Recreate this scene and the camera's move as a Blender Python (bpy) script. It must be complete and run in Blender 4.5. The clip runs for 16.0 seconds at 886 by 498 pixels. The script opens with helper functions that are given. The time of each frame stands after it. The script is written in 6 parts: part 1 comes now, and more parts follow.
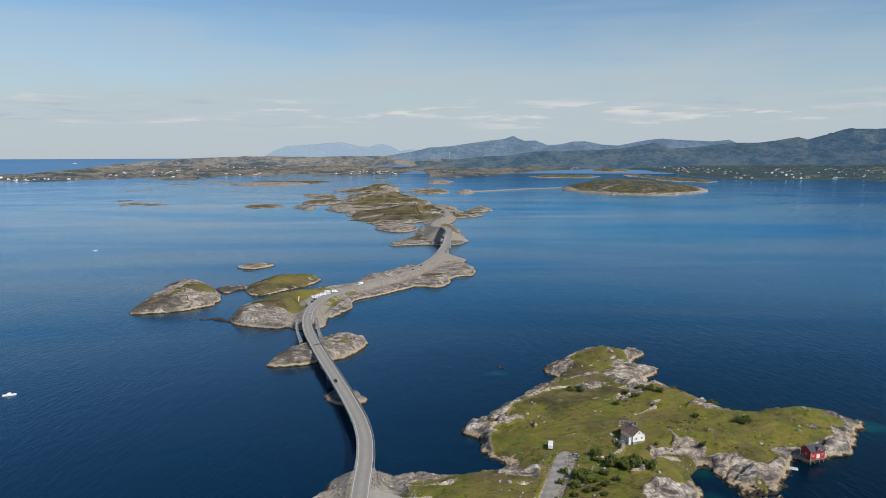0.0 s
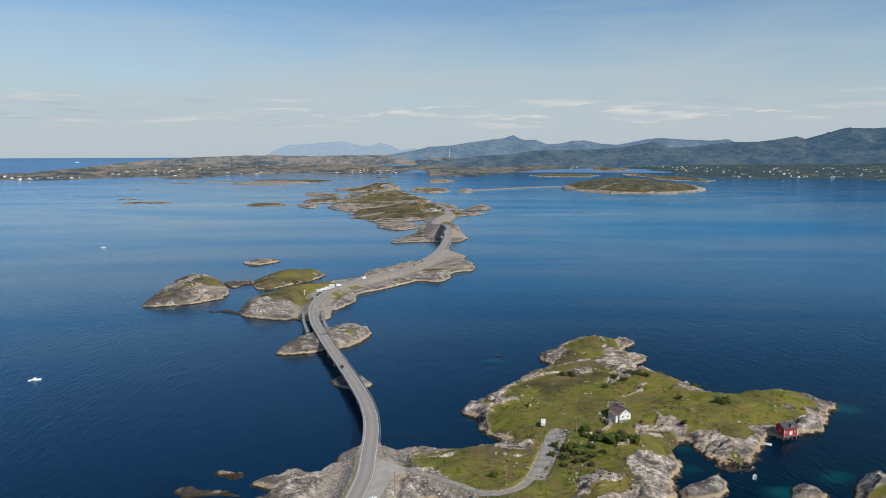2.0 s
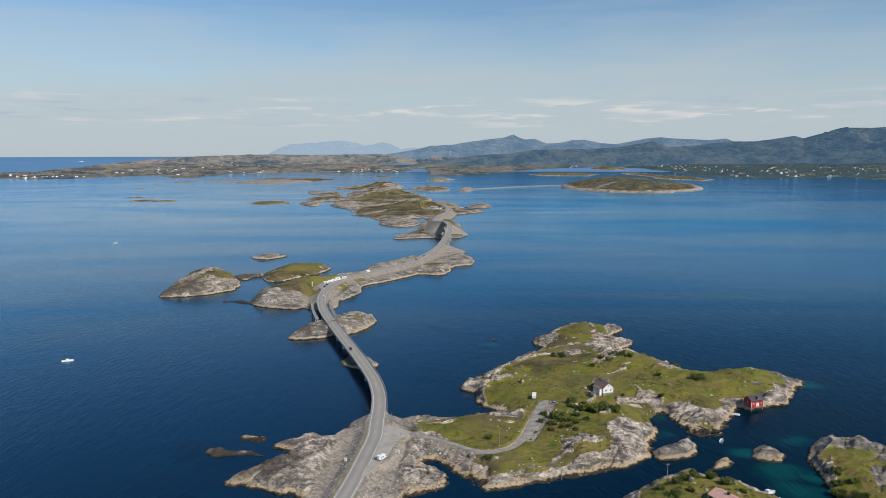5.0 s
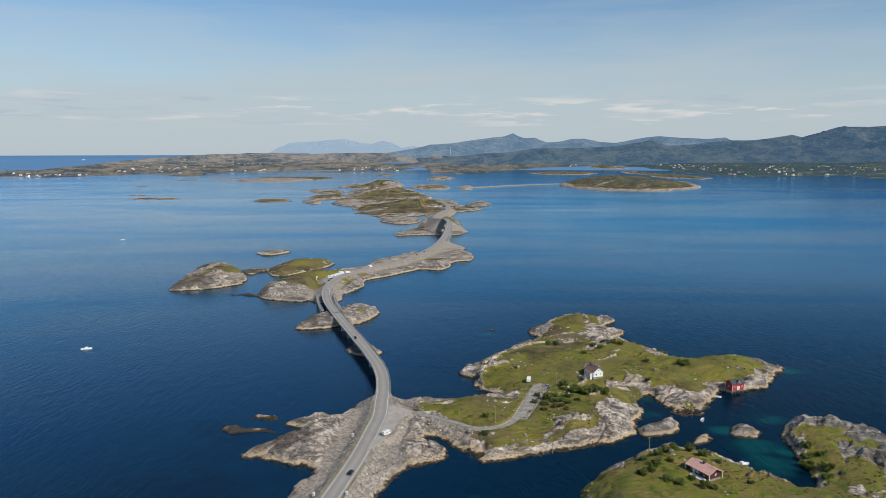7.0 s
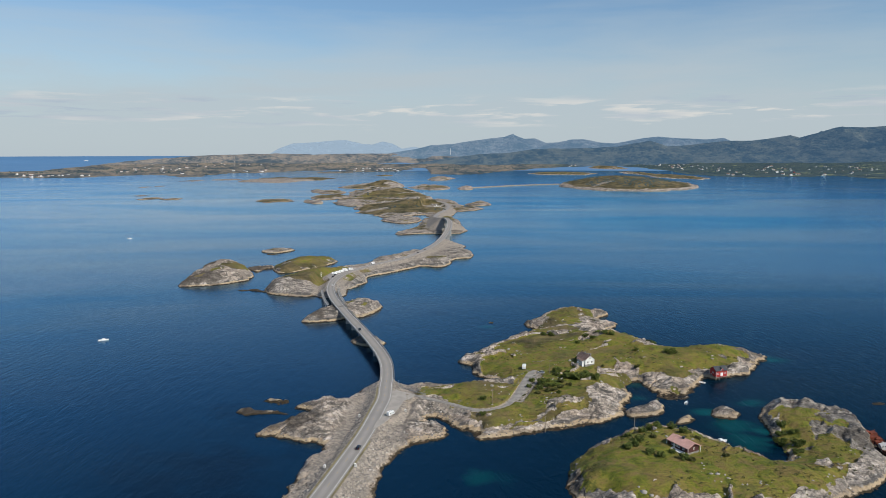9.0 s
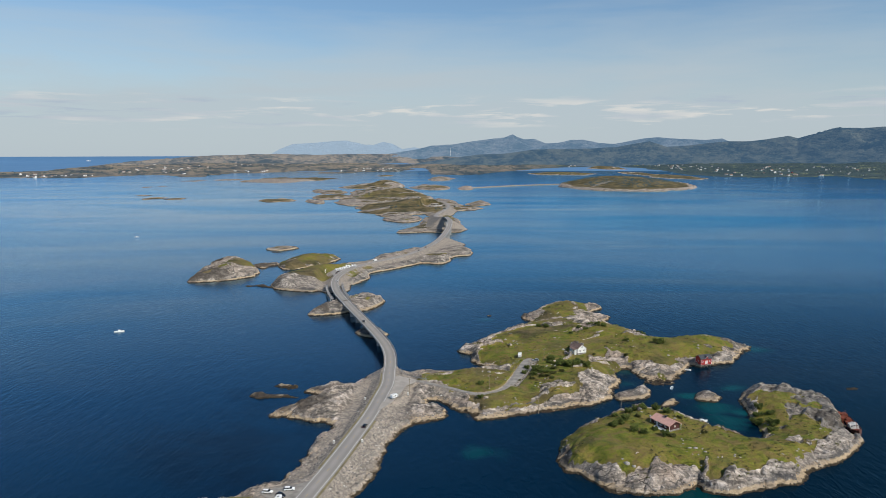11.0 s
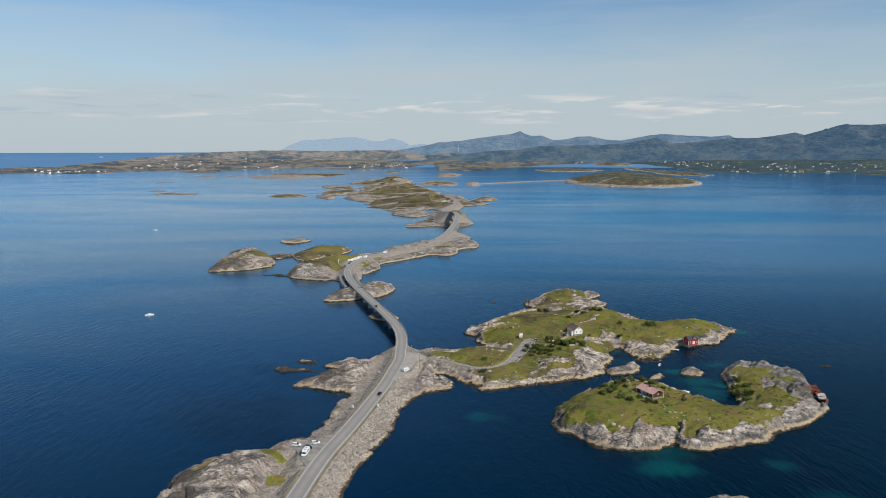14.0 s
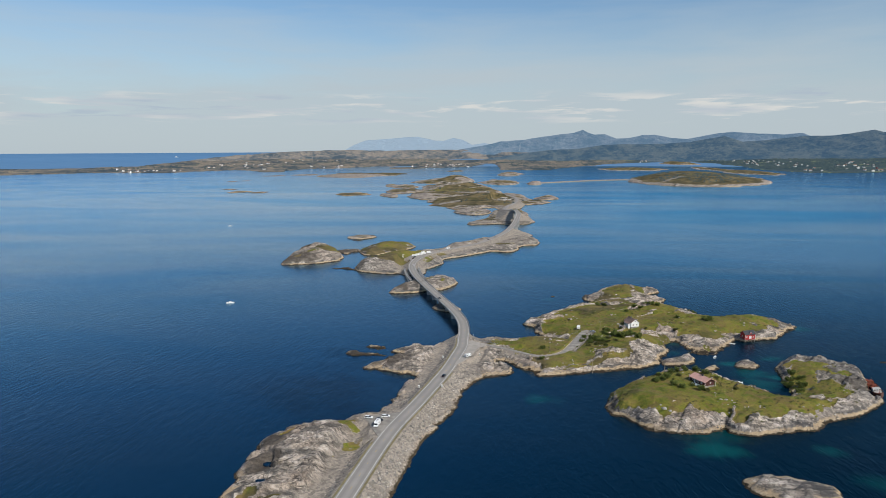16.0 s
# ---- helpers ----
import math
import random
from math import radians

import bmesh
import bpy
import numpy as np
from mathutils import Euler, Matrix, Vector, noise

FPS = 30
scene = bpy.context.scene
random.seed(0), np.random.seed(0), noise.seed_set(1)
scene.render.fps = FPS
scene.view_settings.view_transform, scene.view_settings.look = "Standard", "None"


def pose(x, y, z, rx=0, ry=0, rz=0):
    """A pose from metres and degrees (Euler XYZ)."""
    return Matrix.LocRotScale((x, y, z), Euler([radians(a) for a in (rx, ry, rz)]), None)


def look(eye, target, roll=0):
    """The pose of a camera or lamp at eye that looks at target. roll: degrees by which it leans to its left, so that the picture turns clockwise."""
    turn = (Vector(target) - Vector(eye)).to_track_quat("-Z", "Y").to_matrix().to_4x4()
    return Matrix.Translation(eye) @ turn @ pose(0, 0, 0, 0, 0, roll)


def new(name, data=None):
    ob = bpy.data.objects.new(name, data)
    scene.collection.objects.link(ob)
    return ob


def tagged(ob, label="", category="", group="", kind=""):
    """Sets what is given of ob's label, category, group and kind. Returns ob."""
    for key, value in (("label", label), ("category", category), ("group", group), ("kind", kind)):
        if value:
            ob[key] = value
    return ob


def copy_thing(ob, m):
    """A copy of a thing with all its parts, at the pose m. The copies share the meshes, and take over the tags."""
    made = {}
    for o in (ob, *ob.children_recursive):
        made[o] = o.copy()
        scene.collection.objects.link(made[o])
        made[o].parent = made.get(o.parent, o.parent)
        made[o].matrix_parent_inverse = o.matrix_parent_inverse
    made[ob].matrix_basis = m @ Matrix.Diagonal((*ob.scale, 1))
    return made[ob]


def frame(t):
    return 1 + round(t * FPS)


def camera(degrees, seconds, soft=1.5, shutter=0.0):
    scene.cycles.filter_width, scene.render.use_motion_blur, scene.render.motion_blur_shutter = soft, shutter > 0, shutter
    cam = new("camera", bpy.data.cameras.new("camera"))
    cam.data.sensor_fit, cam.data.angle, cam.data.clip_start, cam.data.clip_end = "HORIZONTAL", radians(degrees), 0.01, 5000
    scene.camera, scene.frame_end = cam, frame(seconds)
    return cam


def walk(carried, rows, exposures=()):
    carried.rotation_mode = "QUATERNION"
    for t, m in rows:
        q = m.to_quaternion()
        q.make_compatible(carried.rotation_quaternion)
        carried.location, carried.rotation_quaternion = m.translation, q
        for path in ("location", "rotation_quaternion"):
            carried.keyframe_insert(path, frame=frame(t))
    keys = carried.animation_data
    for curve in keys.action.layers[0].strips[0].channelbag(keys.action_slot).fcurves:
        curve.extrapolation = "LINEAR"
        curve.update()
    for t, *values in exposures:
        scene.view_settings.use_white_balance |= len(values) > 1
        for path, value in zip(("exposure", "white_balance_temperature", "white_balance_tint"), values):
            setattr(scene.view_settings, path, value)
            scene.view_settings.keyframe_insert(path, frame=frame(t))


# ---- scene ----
cam = camera(66.0, 16.0, soft=0.85)
# seconds, eye x y z, yaw, pitch, roll
ROWS = [
    (0, -0.98, -13.86, 145.53, 0.62, -7.76, -0.18),
    (0.5, -0.94, -20.36, 145.47, 0.63, -7.78, -0.15),
    (1, -0.90, -26.83, 145.41, 0.64, -7.80, -0.15),
    (1.5, -0.86, -33.28, 145.35, 0.64, -7.82, -0.13),
    (2, -0.81, -39.71, 145.29, 0.64, -7.83, -0.17),
    (2.5, -0.77, -46.12, 145.23, 0.66, -7.83, -0.14),
    (3, -0.71, -52.51, 145.17, 0.67, -7.82, -0.18),
    (3.5, -0.66, -58.90, 145.12, 0.67, -7.83, -0.21),
    (4, -0.60, -65.27, 145.06, 0.68, -7.84, -0.14),
    (6.5, -0.29, -97.10, 144.76, 0.70, -7.99, -0.13),
    (7, -0.21, -103.47, 144.70, 0.70, -8.00, -0.10),
    (7.5, -0.14, -109.86, 144.64, 0.70, -7.99, -0.14),
    (8, -0.06, -116.26, 144.58, 0.70, -7.97, -0.13),
    (8.5, 0.02, -122.68, 144.52, 0.71, -7.95, -0.14),
    (9, 0.10, -129.11, 144.46, 0.72, -7.95, -0.15),
    (11.5, 0.54, -161.66, 144.16, 0.75, -7.91, -0.12),
    (12, 0.64, -168.27, 144.10, 0.76, -7.94, -0.11),
    (12.5, 0.74, -174.92, 144.04, 0.76, -8.00, -0.13),
    (13, 0.84, -181.60, 143.98, 0.76, -8.07, -0.09),
    (13.5, 0.95, -188.33, 143.92, 0.77, -8.13, -0.06),
    (14, 1.05, -195.11, 143.86, 1.37, -8.20, -0.09),
    (14.5, 1.16, -201.94, 143.81, 3.00, -8.25, -0.21),
    (15, 1.28, -208.82, 143.75, 4.88, -8.27, -0.24),
    (15.5, 1.39, -215.76, 143.69, 6.09, -8.27, -0.24),
    (16, 1.51, -222.76, 143.63, 6.51, -8.24, -0.28),
]
walk(cam, [(t, pose(x, y, z, 90 + pitch, 0, yaw) @ pose(0, 0, 0, 0, 0, roll)) for t, x, y, z, yaw, pitch, roll in ROWS])

# ---- world, sun, exposure ----
SUN_AZ, SUN_EL = radians(131.0), radians(42.0)  # azimuth clockwise from +y
sun_dir = Vector((math.sin(SUN_AZ) * math.cos(SUN_EL), math.cos(SUN_AZ) * math.cos(SUN_EL), math.sin(SUN_EL)))
scene.view_settings.exposure = -0.05


def nodes_of(owner):
    owner.use_nodes = True
    nt = owner.node_tree
    nt.nodes.clear()

    def add(kind, ins=None, operation=""):
        n = nt.nodes.new(kind)
        if operation:
            n.operation = operation
        for k, v in (ins or {}).items():
            if hasattr(v, "is_output"):
                nt.links.new(v, n.inputs[k])
            else:
                n.inputs[k].default_value = v
        return n

    return nt, add


def math_node(add, op, a, b=0.0, clamp=False):
    n = add("ShaderNodeMath", {0: a, 1: b}, operation=op)
    n.use_clamp = clamp
    return n.outputs[0]


def ramp(add, fac, stops, interp="LINEAR"):
    n = add("ShaderNodeValToRGB", {"Fac": fac})
    n.color_ramp.interpolation = interp
    el = n.color_ramp.elements
    while len(el) < len(stops):
        el.new(0.5)
    for e, (p, c) in zip(el, stops):
        e.position = p
        e.color = (c, c, c, 1) if isinstance(c, (int, float)) else (*c, 1)
    return n.outputs["Color"]


def mix(add, fac, a, b, blend="MIX"):
    n = add("ShaderNodeMix")
    n.data_type, n.blend_type = "RGBA", blend
    for sock, v in ((n.inputs[0], fac), (n.inputs[6], a), (n.inputs[7], b)):
        if hasattr(v, "is_output"):
            n.id_data.links.new(v, sock)
        elif isinstance(v, tuple):
            sock.default_value = (*v, 1) if len(v) == 3 else v
        else:
            sock.default_value = v
    return n.outputs[2]


def noise_tex(add, vec, scale, detail=4.0, rough=0.55, dist=0.0):
    return add("ShaderNodeTexNoise", {"Vector": vec, "Scale": scale, "Detail": detail, "Roughness": rough, "Distortion": dist}).outputs["Fac"]


def stretch(add, vec, scale, rot=0.0):
    return add("ShaderNodeMapping", {"Vector": vec, "Scale": scale, "Rotation": (0, 0, rot)}).outputs[0]


world = bpy.data.worlds.new("sky")
scene.world = world
nt, add = nodes_of(world)
sky = add("ShaderNodeTexSky")
sky.sky_type, sky.sun_disc, sky.sun_elevation, sky.sun_rotation = "NISHITA", False, SUN_EL, SUN_AZ
sky.air_density, sky.dust_density, sky.ozone_density = 1.0, 0.6, 2.0
way = add("ShaderNodeTexCoord").outputs["Generated"]
sep = add("ShaderNodeSeparateXYZ", {0: way})
up = math_node(add, "MAXIMUM", sep.outputs["Z"], 0.0)
# thin veil of high cloud: a milky sheet that thins upward, with soft streaks
flat = add("ShaderNodeVectorMath", {0: way, 1: (1.0, 1.0, 7.0)}, operation="MULTIPLY").outputs[0]
streak = noise_tex(add, flat, 2.2, 5.0, 0.55, 0.3)
thin = math_node(add, "ADD", math_node(add, "MULTIPLY", up, -6.0), math_node(add, "MULTIPLY", streak, 1.5))
veil_f = ramp(add, math_node(add, "ADD", thin, 0.46), [(0.0, 0.0), (0.85, 0.92)])
# low banks of small cumulus near the horizon
low = add("ShaderNodeVectorMath", {0: way, 1: (1.0, 1.0, 11.0)}, operation="MULTIPLY").outputs[0]
puff = ramp(add, noise_tex(add, low, 9.0, 6.0, 0.6, 0.3), [(0.52, 0.0), (0.62, 1.0)])
band = ramp(add, up, [(0.03, 0.0), (0.048, 1.0), (0.068, 1.0), (0.085, 0.0)], "EASE")
puff_f = math_node(add, "MULTIPLY", math_node(add, "MULTIPLY", puff, band), 0.7)
shade = ramp(add, noise_tex(add, low, 5.0, 3.0), [(0.35, (4.2, 5.0, 6.0)), (0.6, (7.8, 7.6, 7.2))])
clear = mix(add, 1.0, sky.outputs[0], (0.90, 1.04, 1.12), "MULTIPLY")
col = mix(add, veil_f, clear, (4.9, 5.65, 6.15))
col = mix(add, puff_f, col, shade)
bg = add("ShaderNodeBackground", {"Color": col, "Strength": 0.1})
add("ShaderNodeOutputWorld", {"Surface": bg.outputs[0]})

sun = new("sun", bpy.data.lights.new("sun", "SUN"))
sun.data.energy, sun.data.angle, sun.data.color = 4.6, radians(0.53), (1.0, 0.93, 0.83)
sun.matrix_world = look((0, 0, 400), Vector((0, 0, 400)) - sun_dir)

# ---- distance: past NEAR metres from the middle of the flight the land is drawn in, true to its angles ----
MID = Vector((0.0, -110.0, 144.6))
NEAR, REACH = 2500.0, 2300.0


def drawn_in(d):
    return np.where(d > NEAR, (NEAR + REACH * (1 - np.exp(-(np.maximum(d, NEAR) - NEAR) / REACH))) / np.maximum(d, 1e-6), 1.0)


def far(x, y, z):
    dx, dy = x - MID.x, y - MID.y
    s = drawn_in(np.hypot(dx, dy))
    return MID.x + dx * s, MID.y + dy * s, MID.z + (z - MID.z) * s


# ---- noise and terrain ----
def lattice(ix, iy, seed):
    h = (ix * 374761393 + iy * 668265263 + seed * 974634541) & 0xFFFFFFFF
    h = ((h ^ (h >> 13)) * 1274126177) & 0xFFFFFFFF
    return ((h ^ (h >> 16)) & 0xFFFF) / 65535.0


def value_noise(x, y, seed):
    ix, iy = np.floor(x).astype(np.int64), np.floor(y).astype(np.int64)
    fx, fy = x - ix, y - iy
    fx, fy = fx * fx * fx * (fx * (fx * 6 - 15) + 10), fy * fy * fy * (fy * (fy * 6 - 15) + 10)
    a = lattice(ix, iy, seed) * (1 - fx) + lattice(ix + 1, iy, seed) * fx
    b = lattice(ix, iy + 1, seed) * (1 - fx) + lattice(ix + 1, iy + 1, seed) * fx
    return a * (1 - fy) + b * fy


def fbm(x, y, size, octaves=4, seed=0, gain=0.5):
    """Cloudy noise from -1 to 1; size: metres of its largest lumps."""
    total, amp, norm = 0.0, 1.0, 0.0
    for k in range(octaves):
        c, s = math.cos(0.7 * k + seed), math.sin(0.7 * k + seed)
        total = total + amp * (2 * value_noise((c * x - s * y) * 2**k / size + 17.3 * k, (s * x + c * y) * 2**k / size - 9.1 * k, seed + 31 * k) - 1)
        norm += amp
        amp *= gain
    return total / norm


def ridges(x, y, size, octaves=3, seed=0):
    total, amp = 0.0, 1.0
    for k in range(octaves):
        n = 2 * value_noise(x * 2**k / size + 5.7 * k, y * 2**k / size + 3.1 * k, seed + 13 * k) - 1
        total = total + amp * (1 - 2 * np.abs(n))
        amp *= 0.5
    return total / 1.75


def blocks(x, y, size, seed):
    """Broken rock: a random height for each block, and how near a joint is (1 in the joint)."""
    px, py = x / size, y / size
    ix, iy = np.floor(px).astype(np.int64), np.floor(py).astype(np.int64)
    f1, f2, own = np.full(x.shape, 9.0), np.full(x.shape, 9.0), np.zeros(x.shape)
    for dx in (-1, 0, 1):
        for dy in (-1, 0, 1):
            cx, cy = ix + dx, iy + dy
            d = np.hypot(cx + lattice(cx, cy, seed) - px, cy + lattice(cx, cy, seed + 7) - py)
            nearer = d < f1
            f2 = np.where(nearer, f1, np.minimum(f2, d))
            own = np.where(nearer, lattice(cx, cy, seed + 19), own)
            f1 = np.minimum(f1, d)
    return own - 0.5, np.exp(-(((f2 - f1) * size / 0.55) ** 2))


def ease(a, b, v):
    t = np.clip((v - a) / (b - a), 0, 1)
    return t * t * (3 - 2 * t)


def rounded(points):
    out = []
    for (ax, ay), (bx, by) in zip(points, points[1:] + points[:1]):
        out += [(0.75 * ax + 0.25 * bx, 0.75 * ay + 0.25 * by), (0.25 * ax + 0.75 * bx, 0.25 * ay + 0.75 * by)]
    return out


def shore_distance(x, y, outline):
    """Metres to the shore line, positive on land."""
    best, inside = np.full(x.shape, 1e12), np.zeros(x.shape, bool)
    for (ax, ay), (bx, by) in zip(outline, outline[1:] + outline[:1]):
        ex, ey = bx - ax, by - ay
        t = np.clip(((x - ax) * ex + (y - ay) * ey) / (ex * ex + ey * ey + 1e-9), 0, 1)
        best = np.minimum(best, (x - ax - t * ex) ** 2 + (y - ay - t * ey) ** 2)
        if abs(ey) > 1e-9:
            inside ^= ((ay > y) != (by > y)) & (x < ax + (y - ay) * ex / ey)
    return np.where(inside, 1, -1) * np.sqrt(best)


def line_distance(x, y, line):
    """Metres to a line of x, y, z points, the line's height there, and whether the place lies to the left of it."""
    best, height, side = np.full(x.shape, 1e12), np.zeros(x.shape), np.zeros(x.shape)
    for (ax, ay, az), (bx, by, bz) in zip(line[:-1], line[1:]):
        ex, ey = bx - ax, by - ay
        t = np.clip(((x - ax) * ex + (y - ay) * ey) / (ex * ex + ey * ey + 1e-9), 0, 1)
        d = (x - ax - t * ex) ** 2 + (y - ay - t * ey) ** 2
        height = np.where(d < best, az + t * (bz - az), height)
        side = np.where(d < best, ex * (y - ay) - ey * (x - ax), side)
        best = np.minimum(best, d)
    return np.sqrt(best), height, side > 0


def smooth_line(points, step=4.0):
    """A Catmull-Rom line through x, y, z points."""
    p = [np.array(q, float) for q in points]
    p = [2 * p[0] - p[1], *p, 2 * p[-1] - p[-2]]
    out = []
    for a, b, c, d in zip(p, p[1:], p[2:], p[3:]):
        n = max(2, int(np.linalg.norm(c - b) / step))
        for i in range(n):
            t = i / n
            out.append(0.5 * (2 * b + (c - a) * t + (2 * a - 5 * b + 4 * c - d) * t * t + (3 * b - a - 3 * c + d) * t**3))
    return [tuple(float(v) for v in q) for q in out + [p[-2]]]


def sheet(name, x, y, z, keep, material, attrs=None, smooth=True):
    """A mesh from a grid of heights; only cells with a kept corner are built."""
    rows, cols = x.shape
    cell = keep[:-1, :-1] | keep[1:, :-1] | keep[:-1, 1:] | keep[1:, 1:]
    index = np.arange(rows * cols).reshape(rows, cols)
    quads = np.stack([index[:-1, :-1], index[:-1, 1:], index[1:, 1:], index[1:, :-1]], -1)[cell]
    used, flat_index = np.unique(quads, return_inverse=True)
    verts = np.stack([x.ravel(), y.ravel(), z.ravel()], -1)[used]
    me = bpy.data.meshes.new(name)
    me.vertices.add(len(verts))
    me.vertices.foreach_set("co", verts.astype(np.float32).ravel())
    me.loops.add(len(quads) * 4)
    me.loops.foreach_set("vertex_index", flat_index.astype(np.int32).ravel())
    me.polygons.add(len(quads))
    me.polygons.foreach_set("loop_start", np.arange(0, len(quads) * 4, 4, dtype=np.int32))
    me.update(calc_edges=True)
    me.validate()
    for key, v in (attrs or {}).items():
        me.attributes.new(key, "FLOAT", "POINT").data.foreach_set("value", v.ravel()[used].astype(np.float32))
    me.polygons.foreach_set("use_smooth", np.full(len(me.polygons), smooth))
    me.materials.append(material)
    return new(name, me)


GROUNDS = []


def island(name, label, outline, material, step=1.0, rim=2.5, steep=1.0, top=4.0, inland=25.0, hills=(), roads=(), seed=1, green=0.3, green_from=9.0, strike=0.5, relief=1.3, warp=2.5, heath=0.0, meadows=(), pale=1.0, greys=(), stains=(), broken=0.0):
    """A rocky island from its shore line. rim, steep: height and slope of the bare shore; top, inland: rise behind it; hills: x, y, radius, height;
    roads: line, half width, slope of the bank; green: how much turf grows; strike: direction of the rock's grain; pale: share of pale rock;
    greys, stains: x, y, radius, amount of grey rock and of black weed and lichen; broken: depth of the sounds that cut it up."""
    shore = rounded(outline)
    xs, ys = [p[0] for p in outline], [p[1] for p in outline]
    pad = warp + 4 * step + max([0] + [r[3] for r in roads])
    x, y = np.meshgrid(np.arange(min(xs) - pad, max(xs) + pad, step), np.arange(min(ys) - pad, max(ys) + pad, step))
    k = max(1.0, step)
    wx = x + warp * fbm(x, y, 13 * k, 3, seed) + 0.55 * warp * fbm(x, y, 4.0 * k, 3, seed + 3)
    wy = y + warp * fbm(x, y, 13 * k, 3, seed + 50) + 0.55 * warp * fbm(x, y, 4.0 * k, 3, seed + 53)
    d = shore_distance(wx, wy, shore)
    u, v = math.cos(strike) * x + math.sin(strike) * y, -math.sin(strike) * x + math.cos(strike) * y
    z = np.where(d > 0, rim * (1 - np.exp(-np.maximum(d, 0) * steep / rim)), 0.7 * d)
    z = z + top * ease(0, inland, d) * (1 + 0.35 * fbm(x, y, 38 * k, 3, seed + 7))
    hill = np.zeros(x.shape)
    for hx, hy, r, hh in hills:
        hill = hill + hh * np.exp(-((x - hx) ** 2 + (y - hy) ** 2) / (r * r))
    z = z + hill * ease(0, 10, d)
    turf = 0.8 * fbm(x, y, 30 * k, 4, seed + 20) + 1.0 * fbm(u / 2.2, v, 9 * k, 4, seed + 22) + green + np.clip((d - green_from) / 12, -1.3, 0.35)
    turf = turf - (1.3 if k < 3 else 0.5) * ease(0.55, 0.8, ridges(u / 2.2, v + 3 * fbm(x, y, 9, 2, seed), 15 * k, 2, seed + 24))
    for mx, my, r, amount in meadows:
        turf = turf + amount * np.exp(-(((x - mx) ** 2 + (y - my) ** 2) / (r * r)) ** 2)
    grass = ease(-0.15, 0.2, turf)
    wob = 2.5 * fbm(x, y, 12 * k, 3, seed + 29)
    rough = 0.9 * ridges((u + 2 * wob) / 3.5, v + 2 * wob, 19 * k, 2, seed + 28) + ridges((u + wob) / 3.0, v + wob, 10 * k, 4, seed + 30) + 0.5 * fbm(u / 1.6, v, 4.5 * k, 4, seed + 31) + 0.35 * ridges(u / 1.3, v + wob, 2.6 * k, 3, seed + 35)
    land = ease(-1.0, 5.0, d)
    z = z + relief * land * (1 - 0.82 * grass) * rough + grass * land * (0.9 * fbm(x, y, 17 * k, 3, seed + 34) + 0.4 * fbm(x, y, 6 * k, 4, seed + 33))
    # broken blocks along the grain of the rock, with open joints
    bare = (1 - grass) * ease(-2.0, 3.0, d)
    for size, drop, joint in ((13.0 * k, 1.9, 0.8), (5.0 * k, 0.7, 0.35)):
        own, gap = blocks((u + 2 * wob) / 2.2, v + 1.5 * wob, size, seed + 45)
        z = z + relief / 1.4 * bare * (drop * own - joint * gap)
    if broken:
        z = z - broken * ease(0.0, 0.28, fbm(x, y * 0.6, 60 * k ** 0.5, 4, seed + 90))
    rubble = np.zeros(x.shape)
    for n, (line, half, fall, reach, *left_fall) in enumerate(roads):
        rd, rz, on_left = line_distance(x, y, line)
        bank = rz - 0.15 - np.maximum(0, rd - half) / (np.where(on_left, left_fall[0], fall) if left_fall else fall) + 0.5 * fbm(x, y, 3.0, 3, seed + 44) * ease(half + 0.5, half + 3, rd)
        if n < 2 and half >= 5.0:
            z = np.where(rd < reach, np.minimum(z, np.maximum(bank + 0.4 + 0.065 * np.maximum(0, rd - half - 4) ** 2, 3.3)), z)
        on = (rd < reach) & (bank > z - 0.8) & (bank > -1.5)
        rubble = np.maximum(rubble, np.where(on, 1.0, 0.0))
        if n == 0 or n == 1 and half >= 5.0 and left_fall:
            rubble = np.maximum(rubble, ease(half + 17, half + 9, rd + 5 * fbm(x, y, 9, 3, seed + 47)))
        z = np.where(rd < reach, np.maximum(z, bank), z)
        cut = ease(half + 1.8, half + 0.3, rd)
        z = z * (1 - cut) + (rz - 0.15) * cut
        rubble = np.maximum(rubble, cut)
        grass = grass * (1 - ease(half + 1.6, half + 0.4, rd)) * np.where(on & (bank > z - 0.3), 0.35, 1.0)
    stain, light = np.zeros(x.shape), np.full(x.shape, float(pale))
    for sx, sy, r, amount in greys:
        light = light - amount * ease(1.1, 0.5, np.hypot(x - sx, y - sy) / r + 0.35 * fbm(x, y, 8, 3, seed + 71))
    for sx, sy, r, amount in stains:
        stain = np.maximum(stain, amount * ease(1.1, 0.6, np.hypot(x - sx, y - sy) / r + 0.6 * fbm(x, y, 6, 4, seed + 73)))
    GROUNDS.append((x[0, 0], y[0, 0], step, z))
    keep = z > -1.2
    fx, fy, fz = far(x, y, z)
    ob = sheet(name, fx, fy, fz, keep, material, {"grass": grass, "rubble": rubble, "pale": np.clip(light, 0, 1), "stain": stain, "heath": np.clip(heath + 0.8 * fbm(x, y, 24 * k, 4, seed + 61), 0, 1)})
    return tagged(ob, label, "island", kind="structure")


def ground_z(x, y, best=0.0):
    for x0, y0, step, z in GROUNDS:
        i, j = (y - y0) / step, (x - x0) / step
        a, b = int(math.floor(i)), int(math.floor(j))
        if 0 <= a < z.shape[0] - 1 and 0 <= b < z.shape[1] - 1:
            p, q = i - a, j - b
            best = max(best, z[a, b] * (1 - p) * (1 - q) + z[a + 1, b] * p * (1 - q) + z[a, b + 1] * (1 - p) * q + z[a + 1, b + 1] * p * q)
    return float(best)

# ---- materials ----

